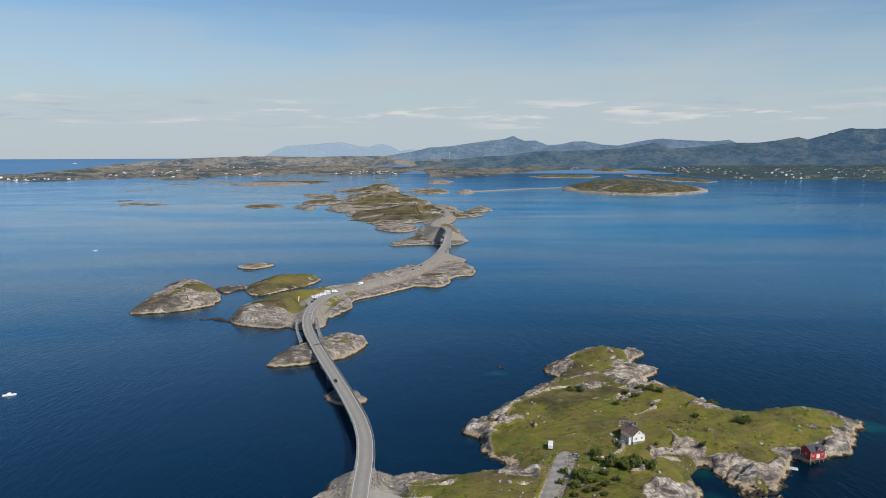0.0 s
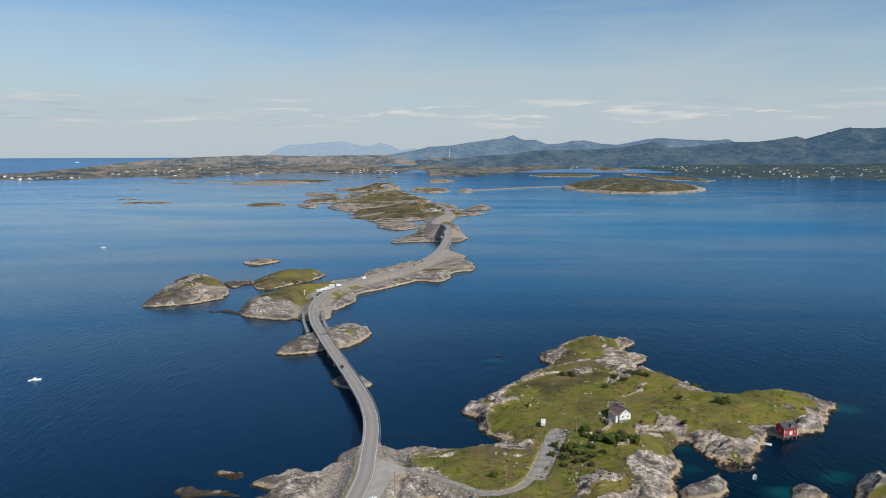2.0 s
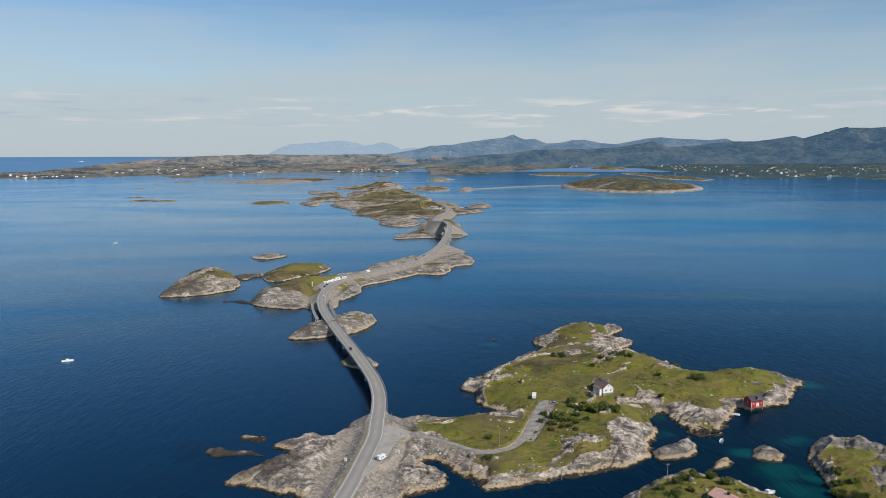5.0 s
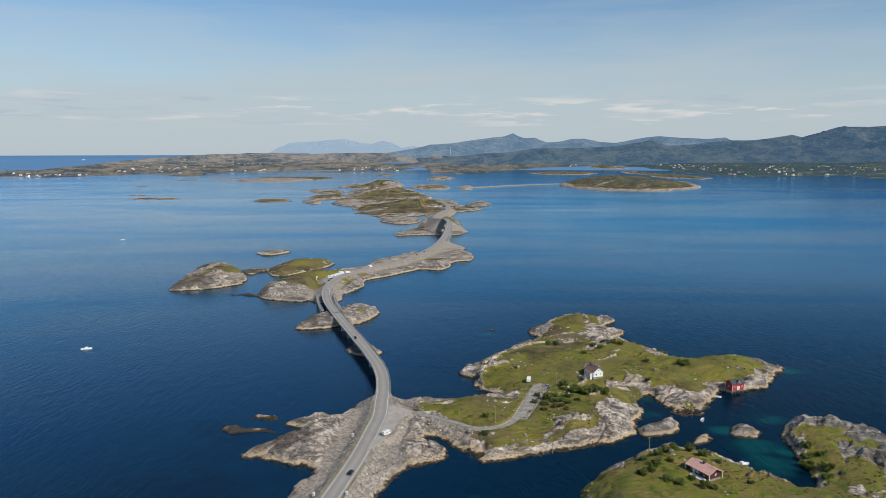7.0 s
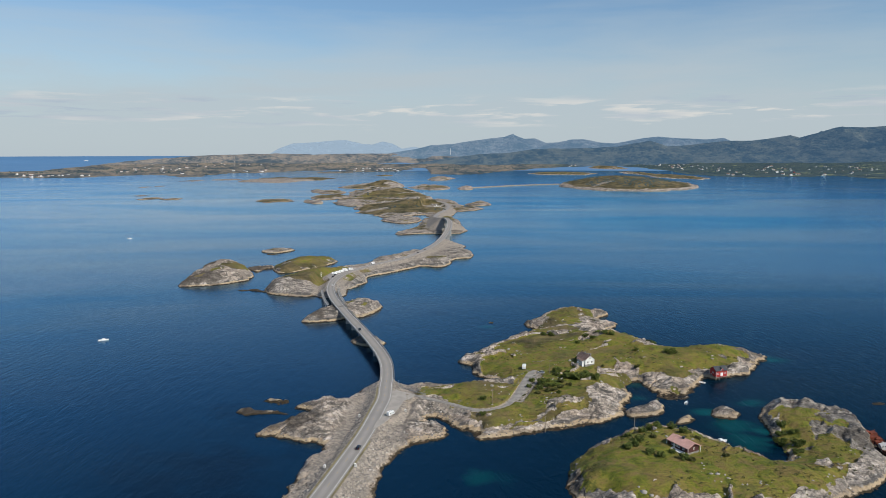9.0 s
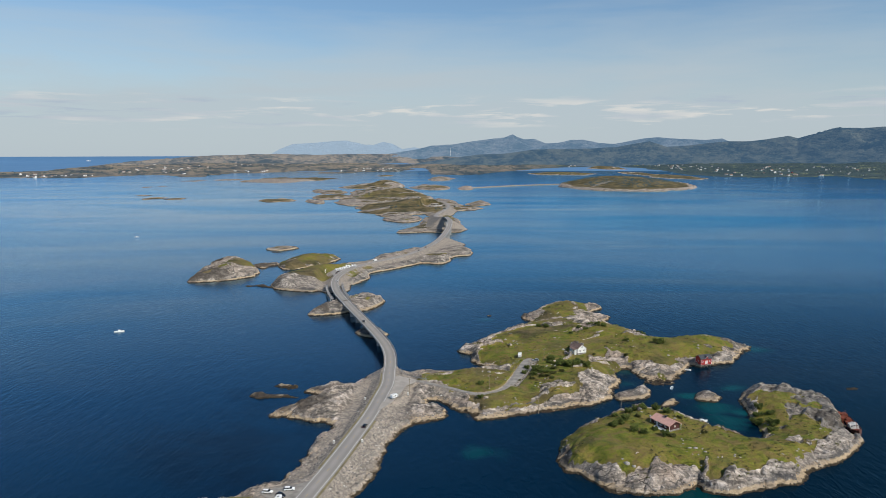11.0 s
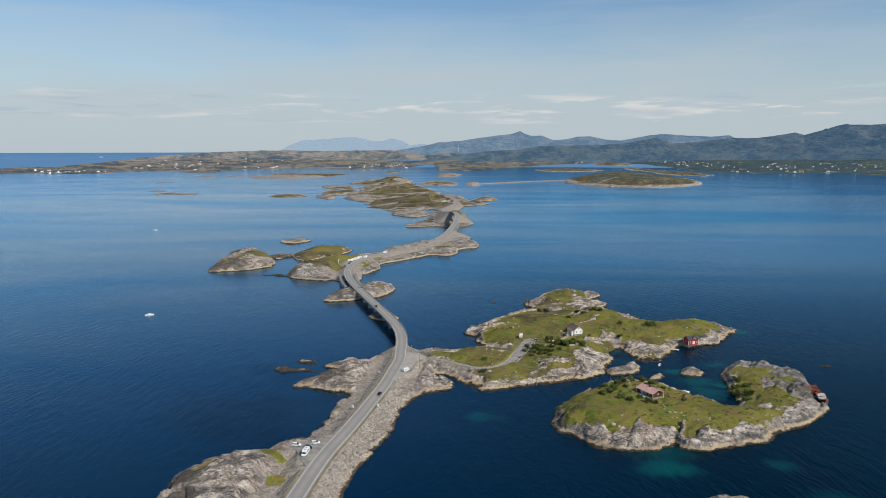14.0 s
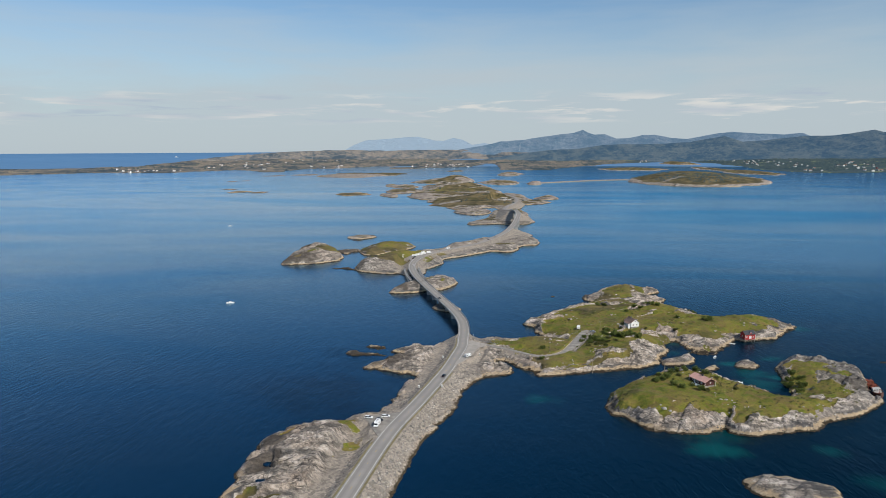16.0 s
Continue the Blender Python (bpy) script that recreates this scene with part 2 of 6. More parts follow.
def material(name):
    m = bpy.data.materials.new(name)
    nt, add = nodes_of(m)
    pos = add("ShaderNodeNewGeometry").outputs["Position"]
    return m, add, pos


def finish(add, colour, rough, bump=None, metal=0.0, strength=0.5, distance=0.1, **extra):
    ins = {"Base Color": (*colour, 1) if isinstance(colour, tuple) else colour, "Roughness": rough, "Metallic": metal}
    if bump is not None:
        ins["Normal"] = add("ShaderNodeBump", {"Height": bump, "Strength": strength, "Distance": distance}).outputs[0]
    b = add("ShaderNodeBsdfPrincipled", ins)
    for k, v in extra.items():
        b.inputs[k.replace("_", " ")].default_value = v
    add("ShaderNodeOutputMaterial", {"Surface": b.outputs[0]})
    return b


def plain(name, colour, rough=0.5, metal=0.0, wear=0.18, size=0.8, bump=0.0, **extra):
    """A painted or worn surface: one colour with stains and grain at two scales, in the thing's own space."""
    m, add, pos = material(name)
    vec = add("ShaderNodeTexCoord").outputs["Object"]
    n1, n2 = noise_tex(add, vec, size, 4.0), noise_tex(add, vec, size * 9, 3.0)
    dark = tuple(c * (1 - wear) for c in colour)
    light = tuple(min(1, c * (1 + 0.5 * wear)) for c in colour)
    c = mix(add, ramp(add, n1, [(0.35, 0.0), (0.7, 1.0)]), dark, light)
    c = mix(add, math_node(add, "MULTIPLY", n2, wear), c, tuple(0.5 * v for v in colour))
    finish(add, c, rough, n2 if bump else None, metal, bump, 0.02, **extra)
    return m


def rock_material():
    m, add, pos = material("shore_rock_and_turf")
    z = add("ShaderNodeSeparateXYZ", {0: pos}).outputs["Z"]
    grass = add("ShaderNodeAttribute")
    grass.attribute_name = "grass"
    rubble = add("ShaderNodeAttribute")
    rubble.attribute_name = "rubble"
    heath = add("ShaderNodeAttribute")
    heath.attribute_name = "heath"
    pale = add("ShaderNodeAttribute")
    pale.attribute_name = "pale"
    stain = add("ShaderNodeAttribute")
    stain.attribute_name = "stain"
    grain = stretch(add, pos, (0.35, 1.0, 1.0), 0.5)
    big = noise_tex(add, pos, 0.035, 4.0, 0.6)
    mid = noise_tex(add, grain, 0.22, 5.0, 0.62, 0.6)
    fine = noise_tex(add, pos, 1.4, 4.0, 0.7)
    rock = ramp(add, mid, [(0.37, (0.03, 0.028, 0.026)), (0.43, (0.12, 0.11, 0.098)), (0.48, (0.31, 0.264, 0.214)), (0.54, (0.50, 0.425, 0.35)), (0.62, (0.74, 0.655, 0.575))])
    rock = mix(add, ramp(add, big, [(0.45, 0.0), (0.64, 0.62)]), rock, mix(add, fine, (0.30, 0.215, 0.15), (0.60, 0.465, 0.36)))
    smooth = mix(add, ramp(add, mid, [(0.40, 0.0), (0.58, 1.0)]), (0.085, 0.08, 0.073), (0.35, 0.315, 0.265))
    smooth = mix(add, ramp(add, big, [(0.5, 0.0), (0.62, 0.6)]), smooth, (0.33, 0.31, 0.285))
    rock = mix(add, pale.outputs["Fac"], smooth, rock)
    runs = noise_tex(add, stretch(add, pos, (0.45, 0.45, 0.07)), 1.0, 5.0, 0.65, 0.3)
    rock = mix(add, ramp(add, runs, [(0.49, 0.0), (0.60, 0.7)]), rock, (0.065, 0.058, 0.05))
    rock = mix(add, 0.22, rock, ramp(add, fine, [(0.32, (0.06, 0.056, 0.052)), (0.5, (0.25, 0.23, 0.205)), (0.68, (0.58, 0.54, 0.48))]))
    joints = add("ShaderNodeTexVoronoi", {"Vector": add("ShaderNodeVectorMath", {0: stretch(add, pos, (0.28, 1.0, 0.6), 0.5), 1: add("ShaderNodeTexNoise", {"Vector": pos, "Scale": 0.25, "Detail": 4.0}).outputs["Color"]}, "ADD").outputs[0], "Scale": 0.42})
    joints.feature = "DISTANCE_TO_EDGE"
    crack = math_node(add, "MULTIPLY", ramp(add, joints.outputs["Distance"], [(0.0, 1.0), (0.07, 0.0)]), ramp(add, noise_tex(add, pos, 0.1, 3.0), [(0.45, 0.0), (0.6, 1.0)]))
    rock = mix(add, math_node(add, "MULTIPLY", crack, 0.85), rock, (0.04, 0.037, 0.034))
    slits = add("ShaderNodeTexVoronoi", {"Vector": add("ShaderNodeVectorMath", {0: stretch(add, pos, (0.22, 1.0, 0.8), 0.62), 1: add("ShaderNodeTexNoise", {"Vector": pos, "Scale": 0.6, "Detail": 3.0}).outputs["Color"]}, "ADD").outputs[0], "Scale": 0.95})
    slits.feature = "DISTANCE_TO_EDGE"
    slit = math_node(add, "MULTIPLY", ramp(add, slits.outputs["Distance"], [(0.0, 1.0), (0.10, 0.0)]), ramp(add, noise_tex(add, pos, 0.14, 4.0), [(0.42, 0.0), (0.56, 1.0)]))
    rock = mix(add, math_node(add, "MULTIPLY", slit, 0.5), rock, (0.045, 0.04, 0.036))
    # tide marks: wet weed, pale barnacles, then black lichen in patches
    level = math_node(add, "ADD", z, math_node(add, "MULTIPLY", math_node(add, "SUBTRACT", noise_tex(add, pos, 0.16, 4.0), 0.5), 2.6))
    lichen = math_node(add, "MULTIPLY", ramp(add, math_node(add, "DIVIDE", level, 6.0), [(0.2, 0.0), (0.28, 1.0), (0.5, 1.0), (0.75, 0.0)]), ramp(add, noise_tex(add, pos, 0.05, 5.0), [(0.46, 0.0), (0.58, 0.75)]))
    rock = mix(add, lichen, rock, (0.062, 0.062, 0.064))
    tide = math_node(add, "ADD", z, math_node(add, "MULTIPLY", math_node(add, "SUBTRACT", noise_tex(add, pos, 0.3, 5.0, 0.65), 0.5), 2.4))
    tide = math_node(add, "DIVIDE", tide, 3.6)
    crust = math_node(add, "MULTIPLY", ramp(add, tide, [(0.44, 1.0), (0.62, 0.0)]), ramp(add, noise_tex(add, pos, 0.03, 4.0, 0.6), [(0.38, 0.4), (0.52, 1.0)]))
    rock = mix(add, math_node(add, "MULTIPLY", stain.outputs["Fac"], ramp(add, tide, [(0.05, 0.6), (0.3, 1.0)])), rock, mix(add, fine, (0.03, 0.027, 0.024), (0.085, 0.07, 0.055)))
    crust = math_node(add, "MULTIPLY", crust, math_node(add, "SUBTRACT", 1.0, math_node(add, "ADD", stain.outputs["Fac"], math_node(add, "MULTIPLY", rubble.outputs["Fac"], 0.75)), True))
    rock = mix(add, crust, rock, mix(add, fine, (0.27, 0.20, 0.12), (0.60, 0.47, 0.31)))
    rock = mix(add, ramp(add, tide, [(0.14, 1.0), (0.25, 0.0)]), rock, (0.04, 0.029, 0.016))
    # quarried stone and gravel of the banks
    stones = add("ShaderNodeTexVoronoi", {"Vector": pos, "Scale": 0.8})
    pebble = mix(add, 0.6, ramp(add, fine, [(0.3, (0.12, 0.112, 0.10)), (0.7, (0.36, 0.325, 0.28))]), mix(add, ramp(add, stones.outputs["Color"], [(0.2, 0.0), (0.8, 1.0)]), (0.14, 0.122, 0.10), (0.40, 0.335, 0.268)))
    above = ramp(add, math_node(add, "DIVIDE", z, 6.0), [(0.15, 0.0), (0.35, 1.0)])
    c = mix(add, math_node(add, "MULTIPLY", rubble.outputs["Fac"], above), rock, pebble)
    # turf: green with straw and heather
    g1 = noise_tex(add, pos, 0.055, 5.0, 0.6)
    g2 = noise_tex(add, pos, 0.75, 5.0, 0.7)
    g3 = noise_tex(add, pos, 0.17, 5.0, 0.65, 0.5)
    turf = ramp(add, g1, [(0.32, (0.105, 0.132, 0.013)), (0.5, (0.172, 0.178, 0.02)), (0.66, (0.23, 0.19, 0.04))])
    turf = mix(add, ramp(add, g3, [(0.45, 0.0), (0.60, 0.85)]), turf, (0.185, 0.13, 0.048))
    turf = mix(add, ramp(add, g3, [(0.32, 0.8), (0.46, 0.0)]), turf, (0.05, 0.07, 0.012))
    turf = mix(add, ramp(add, heath.outputs["Fac"], [(0.25, 0.0), (0.75, 0.95)]), turf, mix(add, ramp(add, noise_tex(add, pos, 0.03, 6.0, 0.7), [(0.4, 0.0), (0.6, 1.0)]), (0.036, 0.034, 0.016), (0.19, 0.142, 0.07)))
    turf = mix(add, ramp(add, g2, [(0.33, 0.45), (0.50, 0.0)]), turf, (0.05, 0.062, 0.013))
    edge = math_node(add, "ADD", grass.outputs["Fac"], math_node(add, "MULTIPLY", math_node(add, "SUBTRACT", math_node(add, "ADD", g2, g3), 1.0), 0.95))
    c = mix(add, ramp(add, edge, [(0.42, 0.0), (0.56, 1.0)]), c, turf)
    bump = math_node(add, "SUBTRACT", math_node(add, "ADD", math_node(add, "MULTIPLY", mid, 1.6), math_node(add, "MULTIPLY", fine, 0.8)), math_node(add, "ADD", math_node(add, "MULTIPLY", crack, 0.6), math_node(add, "MULTIPLY", slit, 0.35)))
    bump = math_node(add, "MULTIPLY", bump, math_node(add, "SUBTRACT", 1.0, math_node(add, "MULTIPLY", rubble.outputs["Fac"], 0.6)))
    finish(add, c, 0.9, bump, 0.0, 0.9, 0.9, Specular_IOR_Level=0.25)
    return m


def sea_material():
    m, add, pos = material("sea_water")
    shoal = add("ShaderNodeAttribute")
    shoal.attribute_name = "shoal"
    weed = add("ShaderNodeAttribute")
    weed.attribute_name = "weed"
    swell = stretch(add, pos, (1.0, 0.3, 1.0), 0.55)
    w1 = noise_tex(add, swell, 0.26, 3.0, 0.55, 0.5)
    w2 = noise_tex(add, swell, 0.9, 3.0, 0.6, 0.2)
    w3 = noise_tex(add, pos, 0.012, 4.0)
    height = math_node(add, "ADD", math_node(add, "MULTIPLY", w1, 1.25), math_node(add, "MULTIPLY", w2, 0.7))
    place = add("ShaderNodeSeparateXYZ", {0: pos})
    # nearer eastern water: darker body, stronger ripples, weaker reflection
    dulled = math_node(add, "MULTIPLY", ramp(add, math_node(add, "DIVIDE", math_node(add, "ADD", place.outputs["X"], 150.0), 500.0), [(0.15, 0.0), (0.55, 1.0)]), ramp(add, math_node(add, "DIVIDE", place.outputs["Y"], 1400.0), [(0.14, 1.0), (0.5, 0.0)]))
    slick = noise_tex(add, stretch(add, pos, (0.0011, 0.0042, 1.0), 0.12), 1.0, 3.5, 0.55, 0.8)
    west = ramp(add, math_node(add, "MULTIPLY", math_node(add, "SUBTRACT", add("ShaderNodeSeparateXYZ", {0: pos}).outputs["X"], 100.0), -0.0007), [(0.0, 0.0), (0.5, 0.24)])
    pale_tint = math_node(add, "ADD", slick, west)
    c = mix(add, ramp(add, w3, [(0.3, 0.0), (0.7, 1.0)]), (0.0, 0.0118, 0.0305), (0.0, 0.0150, 0.0385))
    c = mix(add, math_node(add, "MULTIPLY", dulled, 0.75), c, (0.0, 0.0060, 0.0110))
    c = mix(add, shoal.outputs["Fac"], c, (0.002, 0.080, 0.074))
    c = mix(add, weed.outputs["Fac"], c, (0.004, 0.007, 0.014))
    dulled = math_node(add, "MAXIMUM", dulled, math_node(add, "MULTIPLY", weed.outputs["Fac"], 0.8))
    nrm = add("ShaderNodeBump", {"Height": height, "Strength": math_node(add, "ADD", 0.30, math_node(add, "MULTIPLY", dulled, 0.38)), "Distance": 0.6}).outputs[0]
    body = add("ShaderNodeBsdfDiffuse", {"Color": c, "Normal": nrm})
    # the sky's blue is painted into the reflection tint, paler in streaks and westward
    gloss = add("ShaderNodeBsdfGlossy", {"Color": mix(add, ramp(add, pale_tint, [(0.30, 0.0), (0.85, 1.0)]), (0.24, 0.665, 0.99), (0.82, 0.905, 0.97)), "Roughness": 0.18, "Normal": nrm})
    facing = add("ShaderNodeFresnel", {"IOR": 1.33, "Normal": nrm})
    both = add("ShaderNodeMixShader", {0: math_node(add, "MAXIMUM", math_node(add, "SUBTRACT", math_node(add, "MULTIPLY", facing.outputs[0], math_node(add, "SUBTRACT", 1.42, math_node(add, "MULTIPLY", dulled, 0.78))), 0.020), 0.004), 1: body.outputs[0], 2: gloss.outputs[0]})
    add("ShaderNodeOutputMaterial", {"Surface": both.outputs[0]})
    return m


def distance_material(name, wood, open_ground, haze_tint, haze_strength, field=None):
    """Far land as a backdrop, with the haze of distance put in as blue emission. field: farmland on its eastern side.
    """
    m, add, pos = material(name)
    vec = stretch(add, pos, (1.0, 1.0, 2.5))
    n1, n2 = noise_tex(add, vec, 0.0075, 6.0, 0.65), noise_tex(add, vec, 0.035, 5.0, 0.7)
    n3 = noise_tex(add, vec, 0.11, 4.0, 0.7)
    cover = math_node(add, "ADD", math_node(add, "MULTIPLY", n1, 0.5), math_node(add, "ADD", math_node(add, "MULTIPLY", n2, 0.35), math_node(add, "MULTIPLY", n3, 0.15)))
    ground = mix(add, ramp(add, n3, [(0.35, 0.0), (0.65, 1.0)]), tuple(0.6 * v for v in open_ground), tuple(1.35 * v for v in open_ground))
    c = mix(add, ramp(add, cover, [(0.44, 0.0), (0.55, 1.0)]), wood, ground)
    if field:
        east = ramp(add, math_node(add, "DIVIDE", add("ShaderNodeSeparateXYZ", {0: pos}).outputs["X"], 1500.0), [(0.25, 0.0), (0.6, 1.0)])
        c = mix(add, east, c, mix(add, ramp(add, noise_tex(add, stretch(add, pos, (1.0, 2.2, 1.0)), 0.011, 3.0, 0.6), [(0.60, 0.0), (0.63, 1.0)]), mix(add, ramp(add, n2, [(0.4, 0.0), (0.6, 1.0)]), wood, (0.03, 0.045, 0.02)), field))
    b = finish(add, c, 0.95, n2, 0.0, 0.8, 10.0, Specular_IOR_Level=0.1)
    b.inputs["Emission Color"].default_value = (*haze_tint, 1)
    b.inputs["Emission Strength"].default_value = haze_strength
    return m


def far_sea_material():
    m, add, pos = material("glowing_far_sea")
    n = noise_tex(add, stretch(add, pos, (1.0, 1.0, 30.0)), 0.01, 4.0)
    # emission stands in for reflected sky, which the tilted sheet can't show
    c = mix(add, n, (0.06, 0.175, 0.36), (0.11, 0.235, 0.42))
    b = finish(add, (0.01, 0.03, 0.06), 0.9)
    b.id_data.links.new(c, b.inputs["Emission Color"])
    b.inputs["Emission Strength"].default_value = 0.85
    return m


ROCK = rock_material()
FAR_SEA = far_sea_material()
SEA = sea_material()
# haze by layer: emission rises with distance, and the ranges' base colours pale
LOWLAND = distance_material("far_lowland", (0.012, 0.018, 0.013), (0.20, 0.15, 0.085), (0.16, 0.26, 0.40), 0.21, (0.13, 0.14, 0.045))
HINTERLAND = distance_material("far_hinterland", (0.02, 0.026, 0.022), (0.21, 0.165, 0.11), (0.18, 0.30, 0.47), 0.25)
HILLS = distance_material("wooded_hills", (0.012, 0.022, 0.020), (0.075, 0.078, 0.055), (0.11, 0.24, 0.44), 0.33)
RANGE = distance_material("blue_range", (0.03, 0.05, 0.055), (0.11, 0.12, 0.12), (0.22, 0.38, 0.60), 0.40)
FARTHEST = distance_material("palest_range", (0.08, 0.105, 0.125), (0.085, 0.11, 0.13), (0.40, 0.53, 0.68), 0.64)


def asphalt_material():
    m, add, pos = material("worn_asphalt")
    n1, n2 = noise_tex(add, pos, 0.12, 4.0), noise_tex(add, pos, 5.0, 3.0, 0.7)
    across = add("ShaderNodeAttribute")
    across.attribute_name = "across"
    # wheel tracks are polished darker, the crown and edges are paler
    track = ramp(add, across.outputs["Fac"], [(0.0, 0.8), (0.16, 0.5), (0.26, 0.0), (0.36, 0.6), (0.5, 1.0), (0.64, 0.6), (0.74, 0.0), (0.84, 0.5), (1.0, 0.8)])
    c = mix(add, track, (0.20, 0.184, 0.165), (0.305, 0.28, 0.25))
    c = mix(add, ramp(add, n1, [(0.35, 0.5), (0.65, 0.0)]), c, (0.18, 0.172, 0.162))
    c = mix(add, math_node(add, "MULTIPLY", n2, 0.4), c, (0.32, 0.305, 0.285))
    finish(add, c, 0.85, n2, 0.0, 0.4, 0.02)
    return m


ASPHALT = asphalt_material()
LINE_WHITE = plain("road_paint_white", (0.58, 0.57, 0.53), 0.7, wear=0.3, size=0.4)
LINE_YELLOW = plain("road_paint_yellow", (0.55, 0.40, 0.12), 0.7, wear=0.4, size=0.5)
CONCRETE = plain("weathered_concrete", (0.36, 0.35, 0.33), 0.85, wear=0.35, size=0.25, bump=0.3)
GALVANISED = plain("galvanised_steel", (0.46, 0.47, 0.48), 0.45, 0.8, wear=0.25, size=0.5)
PACKED = plain("packed_grey_gravel", (0.36, 0.33, 0.29), 0.9, wear=0.2, size=0.2, bump=0.15)
DRY_GRASS = plain("dry_verge_grass", (0.25, 0.215, 0.11), 0.95, wear=0.5, size=0.25, bump=0.5)
GRAVEL = plain("pale_gravel", (0.29, 0.27, 0.24), 0.95, wear=0.35, size=0.3, bump=0.5)

# ---- sea ----
def make_sea():
    r = np.concatenate([[0.0], np.linspace(15, 900, 180), np.geomspace(910, 5600, 60)])
    a = np.linspace(0, 2 * math.pi, 361)
    rr, aa = np.meshgrid(r, a, indexing="ij")
    x, y = MID.x + rr * np.sin(aa), MID.y + 300 + rr * np.cos(aa)
    shoal, weed = np.zeros(x.shape), np.zeros(x.shape)
    # pale sand and dark weed on the bed of shallow water
    for sx, sy, sr, amount in ((97, 101, 17, 0.6), (149, 106, 10, 0.4), (157, 74, 13, 0.35), (15, 161, 13, 0.35), (100, 118, 20, 0.3), (150, 200, 16, 0.55), (143, 240, 10, 0.6), (165, 214, 9, 0.6), (115, 286, 9, 0.3), (150, 222, 18, 0.45), (226, 340, 14, 0.5), (30, 430, 8, 0.55), (175, 255, 10, 0.45), (112, 262, 8, 0.3)):
        q = np.hypot(x - sx, (y - sy) * 1.35) / sr + 0.5 * fbm(x, y, 9, 4, 5)
        shoal = np.maximum(shoal, amount * ease(1.05, 0.2, q))
    for sx, sy, sr, amount in ((-12, 480, 16, 0.8), (-50, 440, 14, 0.6), (20, 455, 12, 0.6), (-112, 160, 46, 1.0), (-108, 215, 26, 0.5), (240, 352, 16, 0.7), (160, 90, 22, 0.6), (215, 300, 14, 0.5), (-122, 245, 16, 0.8), (245, 250, 12, 0.6)):
        q = np.hypot(x - sx, y - sy) / sr + 0.8 * fbm(x, y, 11, 4, 9)
        weed = np.maximum(weed, 0.42 * amount * ease(1.25, 0.1, q))
    z = np.zeros(x.shape)
    fx, fy, fz = far(x, y, z)
    ob = sheet("water", fx, fy, fz, np.ones(x.shape, bool), SEA, {"shoal": shoal, "weed": weed})
    tagged(ob, "deep blue open sea with small wind ripples", "sea", kind="structure")
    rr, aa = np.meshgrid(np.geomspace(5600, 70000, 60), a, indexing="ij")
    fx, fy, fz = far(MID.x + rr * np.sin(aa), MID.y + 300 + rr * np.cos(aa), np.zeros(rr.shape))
    tagged(sheet("backdrop", fx, fy, fz, np.ones(rr.shape, bool), FAR_SEA), "glowing pale blue backdrop of sea towards the horizon", "sea", kind="structure")


# ---- road lines ----
ROAD = smooth_line([(-76, -95, 6.5), (-71, -25, 6.5), (-67, 27, 6.3), (-65, 53, 6.2), (-63, 76, 6.2), (-60, 100, 6.2), (-54, 130, 6.2), (-48, 164, 6.2), (-43, 195, 6.3), (-40, 224, 6.5), (-38.3, 243, 6.8), (-39.2, 262, 7.0), (-40.3, 284, 7.0), (-43, 306, 7.0), (-48, 328, 7.0), (-54.3, 348, 7.0), (-61.5, 369, 7.0), (-73.5, 402, 7.0), (-83, 427.5, 7.0), (-92, 452, 7.0), (-104, 486, 7.0), (-113, 513, 7.0), (-120.5, 541, 7.0), (-126.3, 571, 7.0), (-129, 601, 7.0), (-127.5, 631, 7.0), (-122, 661, 7.0), (-112, 686, 7.0), (-95, 717, 7.3), (-68, 754, 8.0), (-53, 787, 8.6), (-40, 826, 9.3), (-25.5, 880, 10.2), (-17, 923, 12.0), (-10.5, 963, 15.0), (-5.5, 1000, 19.2), (-3.2, 1030, 22.4), (-2.6, 1060, 24.5), (-4.6, 1094, 25.8), (-10.5, 1135, 25.9), (-22, 1218, 19.0), (-34, 1321, 11.5), (-28, 1435, 9.5), (-14, 1528, 9.0), (-8, 1636, 9.0), (-14, 1742, 9.0), (-34, 1821, 9.5), (-58, 1843, 10.0), (-84, 1917, 11.0), (-138, 2015, 11.0)], 4.0)
LANE = smooth_line([(-36, 236, 6.5), (-23, 249, 6.2), (-12, 244, 6.0), (1, 237, 5.6), (13, 229, 5.4), (25, 230, 5.6), (33, 239, 6.0), (39, 255, 6.4), (44, 270, 7.0), (50, 287, 7.4), (53, 291, 7.5)], 3.0)


def stretch_of(line, y0, y1):
    return [p for p in line if y0 <= p[1] <= y1]


# ---- islands ----
WEST_SHORE = [(-43, 277), (-52, 271), (-59, 264), (-65, 255), (-73, 258), (-82, 253), (-87, 245), (-79, 236), (-88, 228), (-95, 220), (-101, 211), (-99, 206), (-91, 203), (-80, 200), (-70, 198), (-65, 198), (-65, 187), (-67, 179), (-69, 169), (-70, 150), (-71, 142), (-76, 132), (-85, 124), (-95, 116), (-106, 110), (-114, 103), (-120, 96), (-124, 88), (-125, 71), (-126, 53), (-122, 38), (-120, 20), (-112, 0), (-104, -30), (-100, -70), (-96, -100), (-55, -100), (-52, -40), (-50, 0), (-52, 41), (-52, 61), (-54, 69), (-51, 88), (-42, 105), (-39, 117), (-36, 128), (-33, 145), (-30, 173)]
